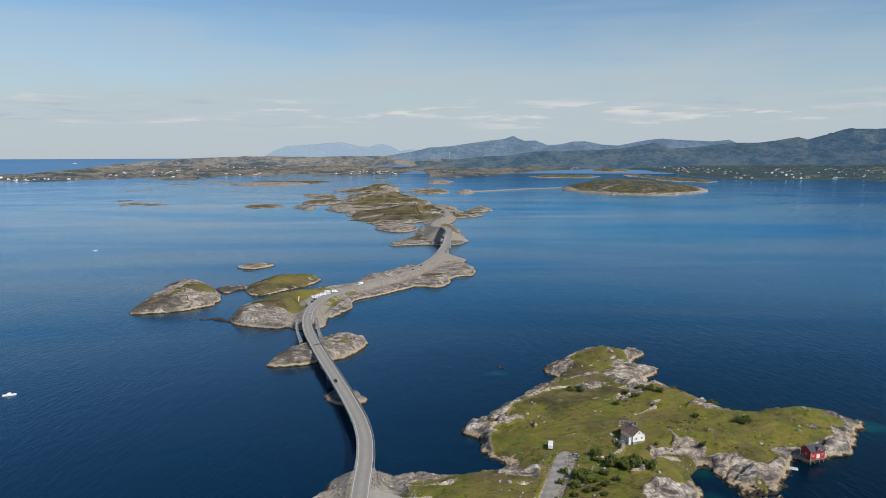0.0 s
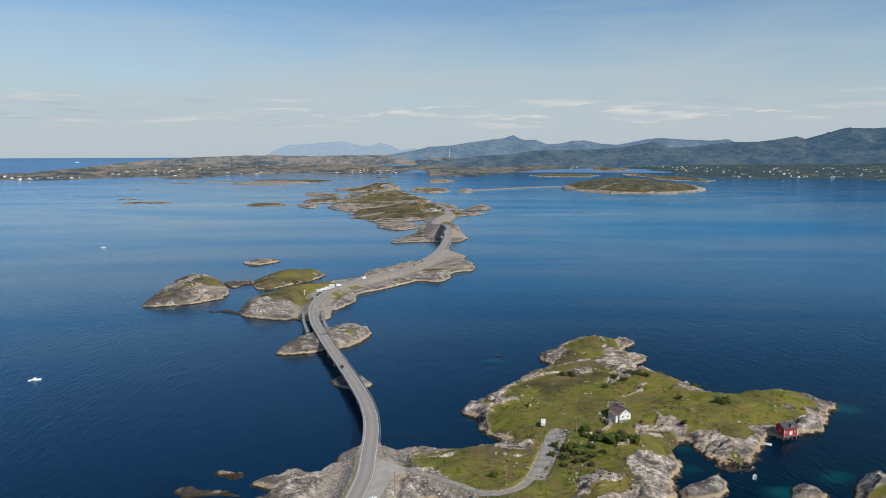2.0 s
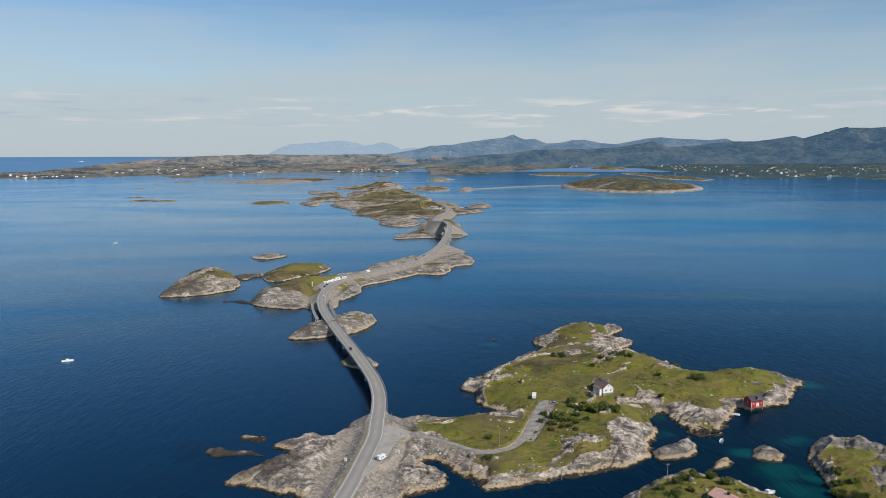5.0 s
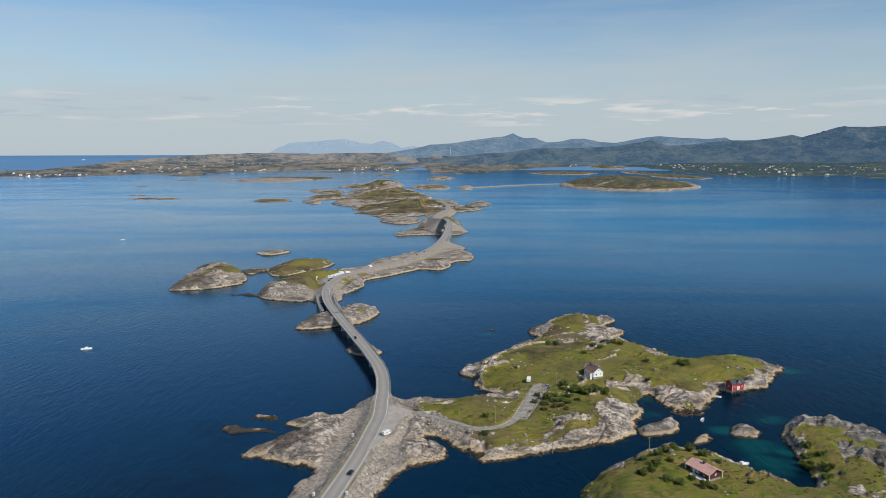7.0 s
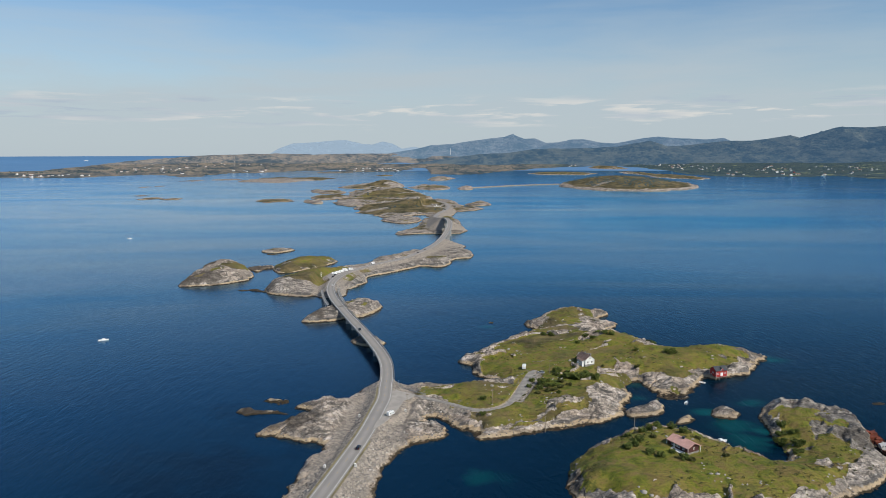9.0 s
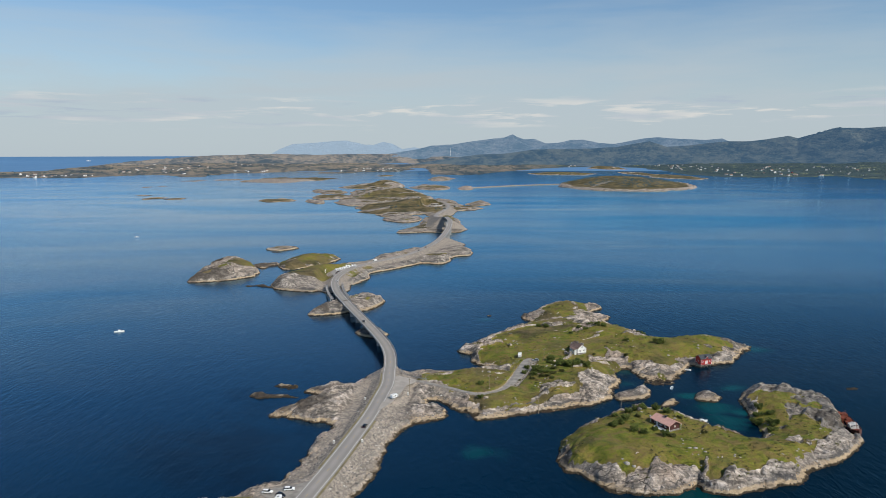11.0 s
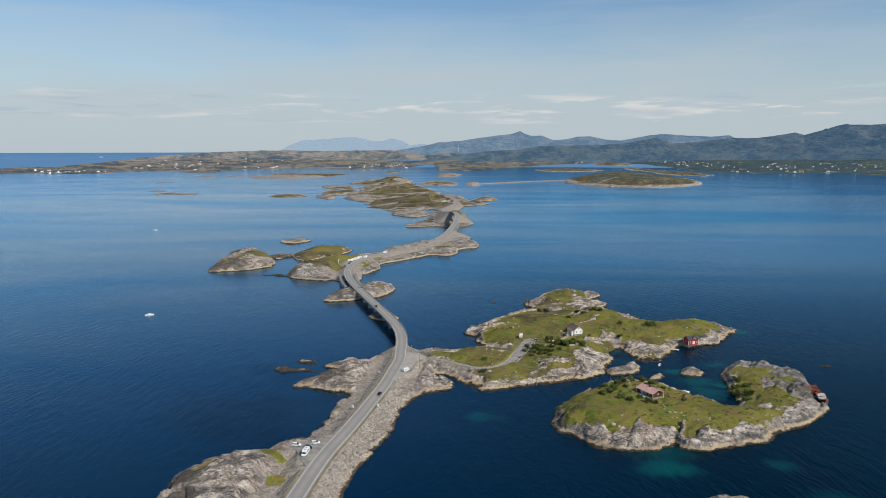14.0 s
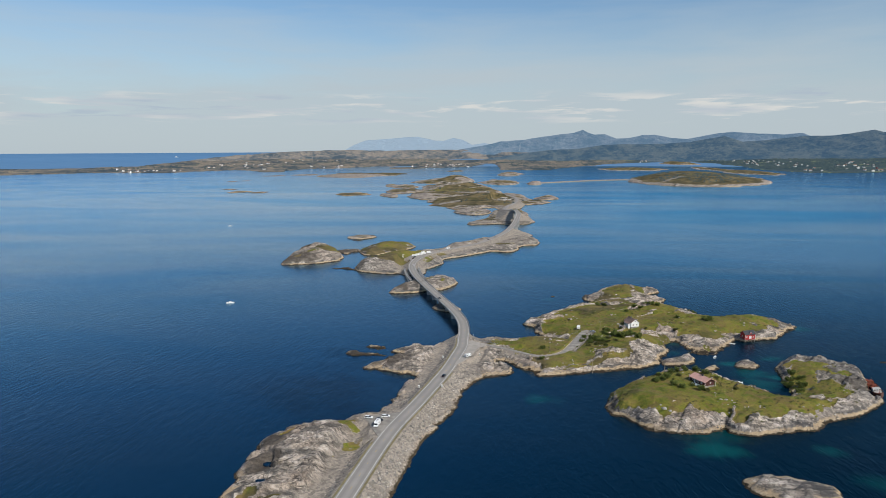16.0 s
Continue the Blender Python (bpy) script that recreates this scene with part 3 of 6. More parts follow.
BAY_SHORE = [(-24, 186), (-17, 197), (-5, 202), (-1, 213), (-7, 222), (-14, 226), (-10, 232), (-3, 225), (2, 214), (11, 204), (20, 201), (30, 204), (44, 209), (61, 216), (76, 222), (92, 232), (102, 248), (107, 268), (109, 283), (117, 291), (121, 280), (124, 268), (124, 260), (134, 258), (145, 268), (156, 287), (162, 302), (167, 296), (179, 300), (192, 303), (202, 312), (208, 325), (230, 347)]
NORTH_SHORE = [(218, 356), (205, 358), (192, 355), (172, 350), (155, 350), (148, 360), (146, 372), (139, 387), (127, 399), (123, 410), (144, 439), (137, 445), (121, 443), (129, 459), (144, 473), (140, 482), (118, 478), (94, 464), (81, 460), (70, 453), (63, 445), (63, 430), (71, 423), (58, 410), (47, 392), (35, 375), (26, 363), (19, 352), (9, 344), (3, 333), (6, 325), (14, 323), (15, 313), (14, 306), (20, 298), (28, 291), (21, 285), (8, 281), (-3, 282), (-11, 282), (-17, 285), (-26, 279), (-32, 279)]
CABIN_SHORE = [(58, 182), (52, 158), (49, 149), (53, 139), (60, 136), (64, 127), (69, 120), (83, 119), (97, 119), (104, 126), (108, 129), (108, 122), (116, 120), (124, 119), (140, 125), (149, 128), (155, 127), (161, 137), (169, 143), (180, 148), (191, 159), (203, 169), (210, 177), (207, 186), (212, 200), (219, 218), (222, 232), (221, 242), (216, 248), (209, 256), (192, 258), (182, 251), (168, 230), (166, 218), (165, 206), (163, 187), (159, 179), (152, 175), (147, 178), (143, 184), (138, 191), (132, 197), (128, 206), (116, 211), (101, 215), (85, 206), (70, 192)]
PARK_SHORE = [(-203, 590), (-193, 571), (-180, 560), (-158, 550), (-140, 554), (-133, 566), (-121, 578), (-112, 587), (-100, 609), (-95, 638), (-100, 661), (-92, 672), (-71, 695), (-49, 726), (-34, 743), (-18, 729), (-2, 746), (1, 792), (12, 806), (27, 805), (33, 830), (30, 866), (22, 895), (10, 912), (-4, 925), (-18, 932), (-27, 925), (-36, 900), (-48, 874), (-63, 873), (-78, 853), (-87, 824), (-100, 806), (-109, 790), (-106, 772), (-118, 748), (-136, 736), (-152, 716), (-163, 692), (-172, 666), (-183, 643), (-194, 622), (-203, 604)]

make_sea()
west_road = stretch_of(ROAD, -110, 274)
island("ground", "bare grey rock and green turf peninsula with rubble road bank", WEST_SHORE + BAY_SHORE + NORTH_SHORE, ROCK, 0.65, rim=3.4, steep=0.6, top=2.8, inland=26, seed=3, green=-0.75, green_from=8, strike=0.5, relief=1.7, warp=2.8, heath=0.24, greys=((-85, 215, 26, 0.3), (-100, 75, 40, 0.15), (45, 385, 14, 0.8), (75, 440, 14, 0.6), (18, 300, 14, 0.7)), stains=((-84, 218, 15, 0.75), (-76, 234, 6, 0.5), (-118, 78, 10, 0.8), (-113, 58, 10, 0.8), (-112, 96, 6, 0.6), (66, 446, 12, 0.7), (205, 345, 14, 0.7), (12, 318, 7, 0.8)),
       hills=((150, 347, 28, 4.5), (192, 347, 20, 3.5), (118, 372, 26, 3.0), (172, 345, 20, 1.5), (173, 297, 9, -3.4), (138, 275, 19, -3.4), (115, 330, 45, 1.5), (98, 462, 26, 6.0), (70, 370, 30, 1.5), (190, 335, 25, 1), (85, 255, 22, 2.5), (15, 268, 16, 3), (-95, 90, 22, 2.0), (-88, 60, 22, 1), (-110, 60, 5, -3.0), (-99, 47.5, 3.5, -2.5), (-106.5, 40.5, 4, -2.5)),
       meadows=((75, 300, 48, 1.1), (120, 325, 55, 1.0), (60, 355, 38, 1.0), (178, 332, 30, 0.85), (148, 306, 16, 0.9), (100, 292, 8, -1.4), (113, 301, 8, -1.3), (142, 346, 12, -0.9), (88, 250, 16, -1.0), (132, 318, 6, -1.0), (100, 460, 32, 0.95), (90, 415, 25, 0.8), (15, 262, 26, 1.05), (58, 250, 26, 1.0), (38, 245, 18, 0.8), (35, 300, 20, 0.8), (-88, 104, 12, 0.7), (-78, 90, 9, 0.65), (-110, 58, 20, -1.2), (-95, 45, 16, -0.6), (10, 232, 10, 0.3), (-58, 180, 50, -0.9), (-80, 225, 36, -0.9), (-20, 200, 30, -0.8)),
       roads=((west_road, 5.0, 1.7, 26), (LANE, 1.2, 1.3, 12), ([(-36, 250, 6.55), (-32, 238, 6.45), (-35, 220, 6.4)], 5.5, 1.5, 14), ([(-60, 118, 6.1), (-67, 110, 6.1), (-76, 109, 6.1)], 4.0, 2.5, 14), ([(-63, 112, 6.1), (-68, 103, 6.1), (-66.5, 90, 6.1)], 4.5, 2.5, 14), ([(37, 243, 6.1), (42.5, 256, 6.5), (47.5, 270, 7.0), (53, 284, 7.4)], 3.2, 1.6, 12)))
island("ground", "green turf island ringed by pale rock with a sheltered cove", CABIN_SHORE, ROCK, 0.65, rim=4.8, steep=0.95, top=3.4, inland=20, seed=11, green=-0.8, green_from=7, strike=0.9, relief=1.5, warp=2.2, greys=((200, 210, 42, 0.85), (195, 240, 30, 0.6), (60, 140, 18, 0.6), (160, 140, 22, 0.5)), stains=((203, 196, 13, 0.7), (193, 222, 10, 0.6), (52, 152, 8, 0.6)), hills=((85, 165, 28, 2.5), (170, 185, 20, -2.0), (204, 218, 30, -3.6), (195, 172, 22, -1.5)),
       meadows=((78, 165, 33, 1.45), (110, 168, 36, 1.35), (135, 158, 24, 1.1), (170, 190, 20, 1.2), (178, 225, 14, 1.0), (152, 160, 18, 0.8)))
island("ground", "long island with a grassy knoll and gravel causeway", PARK_SHORE, ROCK, 1.3, rim=3.6, steep=0.9, top=1.6, inland=18, seed=21, green=-0.7, green_from=9, relief=1.0, warp=2.4, heath=0.62, pale=0.55, stains=((-196, 578, 16, 0.6),),
       hills=((-152, 655, 32, 6.5), (-160, 615, 30, 6.5), (-180, 592, 20, 4.5), (-172, 572, 18, 3), (-93, 790, 8, 1.5), (-76, 862, 7, 1.5), (-105, 625, 14, 4), (-12, 757, 15, 3.5), (18, 838, 14, 3.5)), meadows=((-157, 645, 36, 1.8), (-162, 610, 24, 1.2), (-150, 690, 28, 1.3), (-105, 622, 12, 0.3), (-10, 770, 14, 0.6), (15, 850, 14, 0.5)),
       roads=((stretch_of(ROAD, 560, 790), 5.0, 1.75, 60), (stretch_of(ROAD, 780, 934), 5.0, 2.7, 50, 1.15), ([(-135, 632, 7), (-131, 660, 7), (-119, 684, 7)], 9.0, 1.6, 22)))
SMALL = (
    # shore line, rim, top, inland, green, seed
    ([(-132, 448), (-125, 443), (-110, 444), (-96, 456), (-81, 463), (-71, 475), (-64, 490), (-67, 513), (-76, 519), (-90, 521), (-100, 514), (-111, 495), (-122, 486), (-130, 466)], 4.5, 2.5, 18, -0.9, 31),
    ([(-79, 383), (-74, 375), (-67, 371), (-58, 370), (-51, 375), (-53, 386), (-63, 391), (-75, 390)], 2.6, 0.6, 8, -1.5, 32),
    ([(-304, 603), (-284, 605), (-261, 614), (-244, 626), (-232, 646), (-240, 690), (-257, 715), (-282, 725), (-303, 716), (-311, 688), (-306, 640)], 6.0, 7.0, 40, -0.9, 33),
    ([(-228, 717), (-213, 687), (-191, 696), (-174, 727), (-155, 757), (-155, 790), (-170, 805), (-198, 790), (-220, 780), (-229, 750)], 5.0, 5.0, 35, 0.5, 34),
    ([(-285, 870), (-262, 856), (-244, 869), (-234, 893), (-254, 907), (-279, 898)], 2.5, 0.8, 15, -0.7, 35),
    ([(141, 232), (150, 229), (160, 235), (162, 244), (156, 248), (148, 242)], 3.0, 0.8, 8, -1.5, 36),
    ([(116, 221), (125, 221), (134, 227), (135, 237), (127, 234)], 1.8, 0.4, 8, -1.5, 37),
    ([(95, 233), (101, 229), (113, 234), (122, 244), (120, 253), (110, 252)], 2.4, 0.6, 8, -0.9, 38),
    ([(97, 71), (98, 62), (102, 56), (111, 49), (127, 50), (138, 61), (136, 66), (132, 72), (121, 75), (107, 77)], 2.6, 1.2, 10, -0.6, 39),
    ([(-113, 256), (-104, 250), (-94, 250), (-95, 259), (-107, 261)], 1.6, 0.4, 6, -2, 40),
    ([(-124, 240), (-118, 244), (-110, 242), (-98, 239), (-89, 236), (-99, 234.5), (-114, 236)], 0.8, 0.1, 6, -2, 41),
    ([(-105, 1101), (-94, 1090), (-75, 1093), (-42, 1104), (-23, 1092), (1, 1104), (16, 1103), (26, 1135), (25, 1186), (20, 1271), (14, 1370), (0, 1440), (-32, 1445), (-62, 1382), (-66, 1273), (-74, 1196), (-87, 1153)], 4.0, 2.0, 40, -0.25, 42),
    ([(-92, 246), (-86, 252), (-76, 256), (-67, 258), (-64, 253), (-71, 245), (-83, 241)], 1.4, 0.3, 6, -2, 44),
    ([(241, 253), (247, 250), (253, 253), (249, 257)], 1.0, 0.2, 5, -2, 45),
    ([(31, 444), (34, 442), (37, 445), (33, 448)], 1.0, 0.2, 4, -2, 46),
    ([(-230, 582), (-222, 579), (-214, 583), (-203, 576), (-194, 574), (-204, 586), (-218, 588), (-228, 588)], 0.5, 0.1, 5, -2, 47),
    ([(-262, 722), (-246, 704), (-237, 700), (-235, 720), (-226, 727), (-230, 742), (-242, 739), (-254, 735)], 1.6, 0.2, 6, -2, 48),
    ([(-156, 1349), (-122, 1300), (-96, 1278), (-69, 1315), (-63, 1382), (-96, 1420), (-132, 1414), (-151, 1384)], 4.5, 1.5, 30, -0.7, 43),
    ([(-271, 848), (-262, 844), (-252, 846), (-255, 851), (-266, 852)], 0.7, 0.1, 5, -2, 49),
)
for k, (shore, rim, top, inland, green, seed) in enumerate(SMALL):
    banks = ((stretch_of(ROAD, 1152, 1420), 6.0, 1.6, 60),) if seed == 42 else ()
    island("ground", "small rounded rock islet with a pale tide line" if green < 0.2 else "rounded rock islet with a turf cap", shore, ROCK, 2.0 if seed in (42, 43) else 1.0, rim=rim, hills=((-300, 702, 18, 3.5), (-266, 690, 26, 4.5), (-302, 655, 9, 2.5), (-294, 676, 6, -4), (-291, 690, 5, -3)) if seed == 33 else ((-85, 495, 14, 1.5),) if seed == 31 else (), steep=0.9, top=top, inland=inland, seed=seed, green=green, green_from=11, relief=1.6 if seed in (31, 33) else 1.1 if green > -1 else 1.5, warp=2.6, heath=0.68, roads=banks, meadows=((-258, 680, 15, 1.5), (-300, 690, 26, -1.5), (-190, 740, 40, 0.5), (-80, 500, 12, 0.5)), pale=0.8 if seed in (36, 37, 38, 39) else 0.8 if seed == 33 else 0.6, stains=((-122, 462, 15, 0.8), (-105, 480, 12, 0.6), (-248, 720, 24, 0.9), (-300, 700, 10, 0.9), (-82, 385, 9, 0.7), (-292, 625, 26, 0.8), (-270, 620, 14, 0.7), (-222, 720, 16, 0.5), (-212, 580, 26, 1.0), (-110, 239, 17, 1.0), (-222, 656, 14, 0.6), (-95, 238, 8, 0.9), (-4, 1110, 40, 0.5)))


def oval(cx, cy, a, b, seed, n=16):
    rnd = random.Random(seed)
    return [(cx + a * math.sin(t) * (0.8 + 0.4 * rnd.random()), cy + b * math.cos(t) * (0.8 + 0.4 * rnd.random())) for t in (2 * math.pi * i / n for i in range(n))]


# the heathery island group beyond the humped bridge: shore line, rim, top, inland, hills
VISITOR = (
    ([(-262, 1610), (-228, 1527), (-187, 1456), (-146, 1424), (-122, 1430), (-105, 1462), (-81, 1482), (-60, 1500), (-43, 1425), (-14, 1425), (9, 1568), (43, 1582), (71, 1613), (88, 1679), (66, 1705), (30, 1712), (40, 1760), (20, 1810), (3, 1937), (-56, 1975), (-95, 1963), (-140, 1905), (-165, 1850), (-204, 1800), (-233, 1792), (-262, 1705)], 4.0, 4.0, 60, ((-108, 1700, 62, 15), (-72, 1760, 45, 9), (-160, 1610, 60, 3), (-30, 1850, 50, 5))),
    ([(30, 1802), (60, 1776), (78, 1758), (104, 1798), (113, 1848), (97, 1905), (66, 1891), (52, 1830)], 4.0, 4.0, 40, ()),
    ([(-362, 1926), (-304, 1768), (-267, 1748), (-240, 1825), (-214, 1865), (-160, 1935), (-112, 2000), (-60, 1990), (-70, 2140), (-118, 2320), (-175, 2492), (-240, 2630), (-352, 2640), (-385, 2501), (-358, 2265), (-325, 2121), (-345, 2044)], 4.5, 6.0, 90, ((-265, 2200, 95, 13), (-175, 2240, 70, 13), (-120, 2100, 55, 8), (-290, 1960, 60, 3))),
    ([(-462, 1960), (-416, 1880), (-388, 1836), (-372, 1873), (-402, 1962), (-440, 2004)], 3.0, 0.8, 25, ()),
    ([(-467, 2099), (-408, 2005), (-382, 2052), (-345, 2090), (-340, 2205), (-406, 2306), (-458, 2253)], 4.5, 2.0, 40, ()),
    ([(-552, 2508), (-481, 2376), (-421, 2322), (-372, 2322), (-410, 2490), (-513, 2610), (-562, 2630)], 3.5, 1.5, 40, ()),
    ([(-508, 1976), (-483, 1924), (-490, 2000), (-526, 2080)], 2.5, 0.5, 15, ()),
    ([(-505, 2812), (-409, 2716), (-340, 2712), (-250, 2730), (-200, 2849), (-250, 3090), (-332, 3095), (-404, 3045), (-484, 2940)], 5.0, 5.0, 60, ((-275, 2890, 50, 17), (-330, 2880, 50, 9), (-225, 2860, 30, 4))),
    ([(-186, 2801), (-119, 2638), (-51, 2614), (-8, 2676), (-4, 2912), (-71, 3024), (-135, 3028), (-178, 2924)], 4.0, 3.0, 50, ((-120, 2800, 35, 9), (-50, 2780, 40, 5))),
    ([(22, 2659), (59, 2590), (95, 2677), (90, 2840), (50, 2866)], 3.5, 3.0, 30, ((60, 2700, 22, 8),)),
)
for k, (shore, rim, top, inland, hills) in enumerate(VISITOR):
    island("ground", "low heathery island with a curving road and visitor park" if k == 0 else "low heathery island with a ragged rock shore", shore, ROCK, 4.0 if k in (0, 2) else 3.5, rim=rim, steep=0.4, top=top, inland=inland, seed=51 + k, green=-0.05 if k in (0, 2) else -0.35, green_from=14, relief=2.0, warp=15 if k in (0, 2) else 11, heath=1.0, pale=0.6, broken=4.0 if k in (0, 2) else 2.5, hills=hills,
           roads=((stretch_of(ROAD, 1400, 2020), 6, 2.3, 24), ([(-62, 1640, 6.5), (-48, 1685, 6.5), (-50, 1725, 6.5)], 14, 2.3, 34)) if k == 0 else ())
FAR_ISLETS = (
    (-989, 2110, 34, 60, 3), (-915, 2082, 34, 50, 3), (-1094, 2262, 28, 30, 2), (-552, 2003, 56, 85, 8), (-931, 3777, 204, 420, 14), (-1271, 3762, 85, 90, 4), (-1419, 3620, 59, 80, 3),
    (-1363, 2907, 23, 50, 3), (-1333, 2978, 26, 36, 3), (-59, 3824, 68, 260, 14), (-451, 4455, 63, 130, 7),
)
for k, (cx, cy, a, b, high) in enumerate(FAR_ISLETS):
    island("ground", "low far skerry of brown turf and pale rock", oval(cx, cy, a, b, k), ROCK, max(2.0, a / 14), rim=0.3 * high, steep=0.3, top=0.35 * high, inland=0.7 * a, seed=70 + k, green=-0.35, green_from=8, relief=0.16 * high, warp=0.3 * a, heath=1.0, pale=0.6, broken=0.25 * high)
WOODED_SHORE = [(458, 2944), (529, 2628), (630, 2510), (783, 2467), (946, 2609), (1064, 2817), (1120, 3134), (1130, 3500), (1013, 3700), (860, 3700), (635, 3405)]
island("ground", "long low wooded island with brown heath and rock shore", WOODED_SHORE, ROCK, 9.0, rim=8, steep=0.25, top=22, inland=240, seed=95, green=0.25, green_from=30, relief=4.0, warp=22, heath=1.1, hills=((700, 3000, 220, 14),))
for k, (cx, cy, a, b, high) in enumerate(((809, 4792, 223, 330, 9), (1512, 6544, 155, 500, 22), (1337, 4796, 83, 500, 12), (1376, 4120, 141, 450, 10))):
    island("ground", "far low island of heath and birch scrub", oval(cx, cy, a, b, 40 + k), ROCK, 12.0, rim=0.4 * high, steep=0.2, top=0.6 * high, inland=120, seed=97 + k, green=0.3, green_from=20, relief=2.0, warp=25, heath=1.1)


# ---- mainland and mountains ----
COAST = [(-50, 5000), (-34.8, 5130), (-29.5, 4900), (-25.9, 5324), (-23.9, 5509), (-21.9, 4876), (-19.9, 4794), (-17.9, 5529), (-13.5, 5527), (-9.1, 5245), (-6.8, 5674), (-4.5, 5627), (-3.6, 6176), (-2.2, 6839), (-1.7, 4980), (0.1, 4833), (2.5, 4820), (4.8, 5887), (7.1, 6505), (9.4, 7274), (11.6, 7901), (13.8, 7922), (15.9, 6816), (18.0, 5656), (19.2, 4963), (22.0, 4571), (23.9, 4520), (27.6, 4636), (29.4, 4916), (31.4, 4486), (33.3, 4305), (50, 4300)]
LAND_END = [(-50, 6600), (-34.9, 6668), (-33.0, 6897), (-31.3, 6960), (-29.7, 8459), (-27.9, 9856), (-26.1, 13510), (-24.2, 19767), (-22.2, 38018), (-20.2, 60000), (50, 60000)]


def mainland(aa, dd):
    """Place and height of the far coast at an azimuth and a distance."""
    x, y = MID.x + dd * np.sin(np.radians(aa)), MID.y + dd * np.cos(np.radians(aa))
    coast = np.interp(aa, *zip(*COAST)) * (1 + 0.05 * fbm(x, y, 500, 4, 5))
    end = np.interp(aa, *zip(*LAND_END)) * (1 + 0.06 * fbm(x, y, 900, 4, 6))
    inland = np.minimum(dd - coast, (end - dd) * 0.5)
    z = np.where(inland > 0, 3 + 10 * ease(0, 900, inland) * (1 + fbm(x, y, 700, 4, 7)) + 5 * fbm(x, y, 160, 4, 9), -4)
    z = z + np.where(inland > 0, 60 * ease(2, 30, aa) * ease(1200, 6000, inland), 0)
    # knolls near the shore, and low hills far inland
    z = z + np.where(inland > 0, 9 * ease(100, 700, inland) * np.maximum(0, fbm(x, y, 420, 4, 27)), 0)
    z = z + np.where(inland > 0, 110 * ease(3500, 11000, inland) * ease(-26, -15, aa) * ease(14, 6, aa) * (0.85 + 0.9 * fbm(x, y, 1700, 5, 17)), 0)
    # sounds and lakes that cut the lowland
    wet = (fbm(x, y * 0.4, 1100, 4, 15) > 0.27) & (aa < 12) & (dd < 12000) & (aa > -20)
    return x, y, np.where(wet, -4, z)


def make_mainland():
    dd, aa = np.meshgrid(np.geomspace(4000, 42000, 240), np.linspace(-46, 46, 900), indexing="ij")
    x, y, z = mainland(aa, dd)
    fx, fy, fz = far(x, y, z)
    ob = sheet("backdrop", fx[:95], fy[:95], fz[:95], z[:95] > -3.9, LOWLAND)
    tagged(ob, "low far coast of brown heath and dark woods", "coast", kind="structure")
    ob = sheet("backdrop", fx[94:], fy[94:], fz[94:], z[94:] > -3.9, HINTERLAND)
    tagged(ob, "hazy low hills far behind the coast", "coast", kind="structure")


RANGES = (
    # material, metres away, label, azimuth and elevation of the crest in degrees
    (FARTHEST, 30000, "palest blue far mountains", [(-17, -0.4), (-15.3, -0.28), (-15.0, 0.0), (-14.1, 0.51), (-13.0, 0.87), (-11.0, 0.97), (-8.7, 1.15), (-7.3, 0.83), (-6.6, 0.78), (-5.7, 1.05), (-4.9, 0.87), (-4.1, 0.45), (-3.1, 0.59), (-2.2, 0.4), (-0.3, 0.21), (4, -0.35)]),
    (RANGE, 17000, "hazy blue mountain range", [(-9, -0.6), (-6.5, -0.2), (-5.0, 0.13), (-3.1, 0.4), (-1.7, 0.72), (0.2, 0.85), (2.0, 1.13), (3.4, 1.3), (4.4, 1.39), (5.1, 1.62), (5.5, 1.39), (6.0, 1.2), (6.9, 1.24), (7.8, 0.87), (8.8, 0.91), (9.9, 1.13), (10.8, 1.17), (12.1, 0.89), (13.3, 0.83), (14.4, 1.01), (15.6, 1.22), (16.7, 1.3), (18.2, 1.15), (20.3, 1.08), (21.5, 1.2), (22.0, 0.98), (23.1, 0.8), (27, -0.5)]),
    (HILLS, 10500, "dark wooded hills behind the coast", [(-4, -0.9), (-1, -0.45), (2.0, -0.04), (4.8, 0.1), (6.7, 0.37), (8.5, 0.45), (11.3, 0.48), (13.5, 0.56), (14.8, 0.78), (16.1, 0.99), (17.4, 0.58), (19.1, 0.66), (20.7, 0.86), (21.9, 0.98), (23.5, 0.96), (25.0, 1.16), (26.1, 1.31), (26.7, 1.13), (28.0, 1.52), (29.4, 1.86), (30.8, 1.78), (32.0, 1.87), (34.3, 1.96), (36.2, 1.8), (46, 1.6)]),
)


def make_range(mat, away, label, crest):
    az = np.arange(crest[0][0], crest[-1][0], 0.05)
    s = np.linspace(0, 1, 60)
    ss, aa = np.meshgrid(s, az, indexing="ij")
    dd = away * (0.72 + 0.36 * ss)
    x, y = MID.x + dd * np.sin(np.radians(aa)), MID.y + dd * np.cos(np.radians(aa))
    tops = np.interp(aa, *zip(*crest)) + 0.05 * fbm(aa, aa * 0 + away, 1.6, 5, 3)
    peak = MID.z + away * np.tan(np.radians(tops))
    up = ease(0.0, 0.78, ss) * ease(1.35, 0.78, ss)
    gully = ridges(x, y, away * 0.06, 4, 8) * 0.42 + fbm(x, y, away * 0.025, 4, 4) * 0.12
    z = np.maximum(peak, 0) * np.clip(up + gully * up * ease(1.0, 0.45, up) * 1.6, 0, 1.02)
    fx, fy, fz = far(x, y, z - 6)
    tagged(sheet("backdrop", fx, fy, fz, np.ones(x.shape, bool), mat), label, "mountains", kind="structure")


make_mainland()
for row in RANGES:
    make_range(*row)


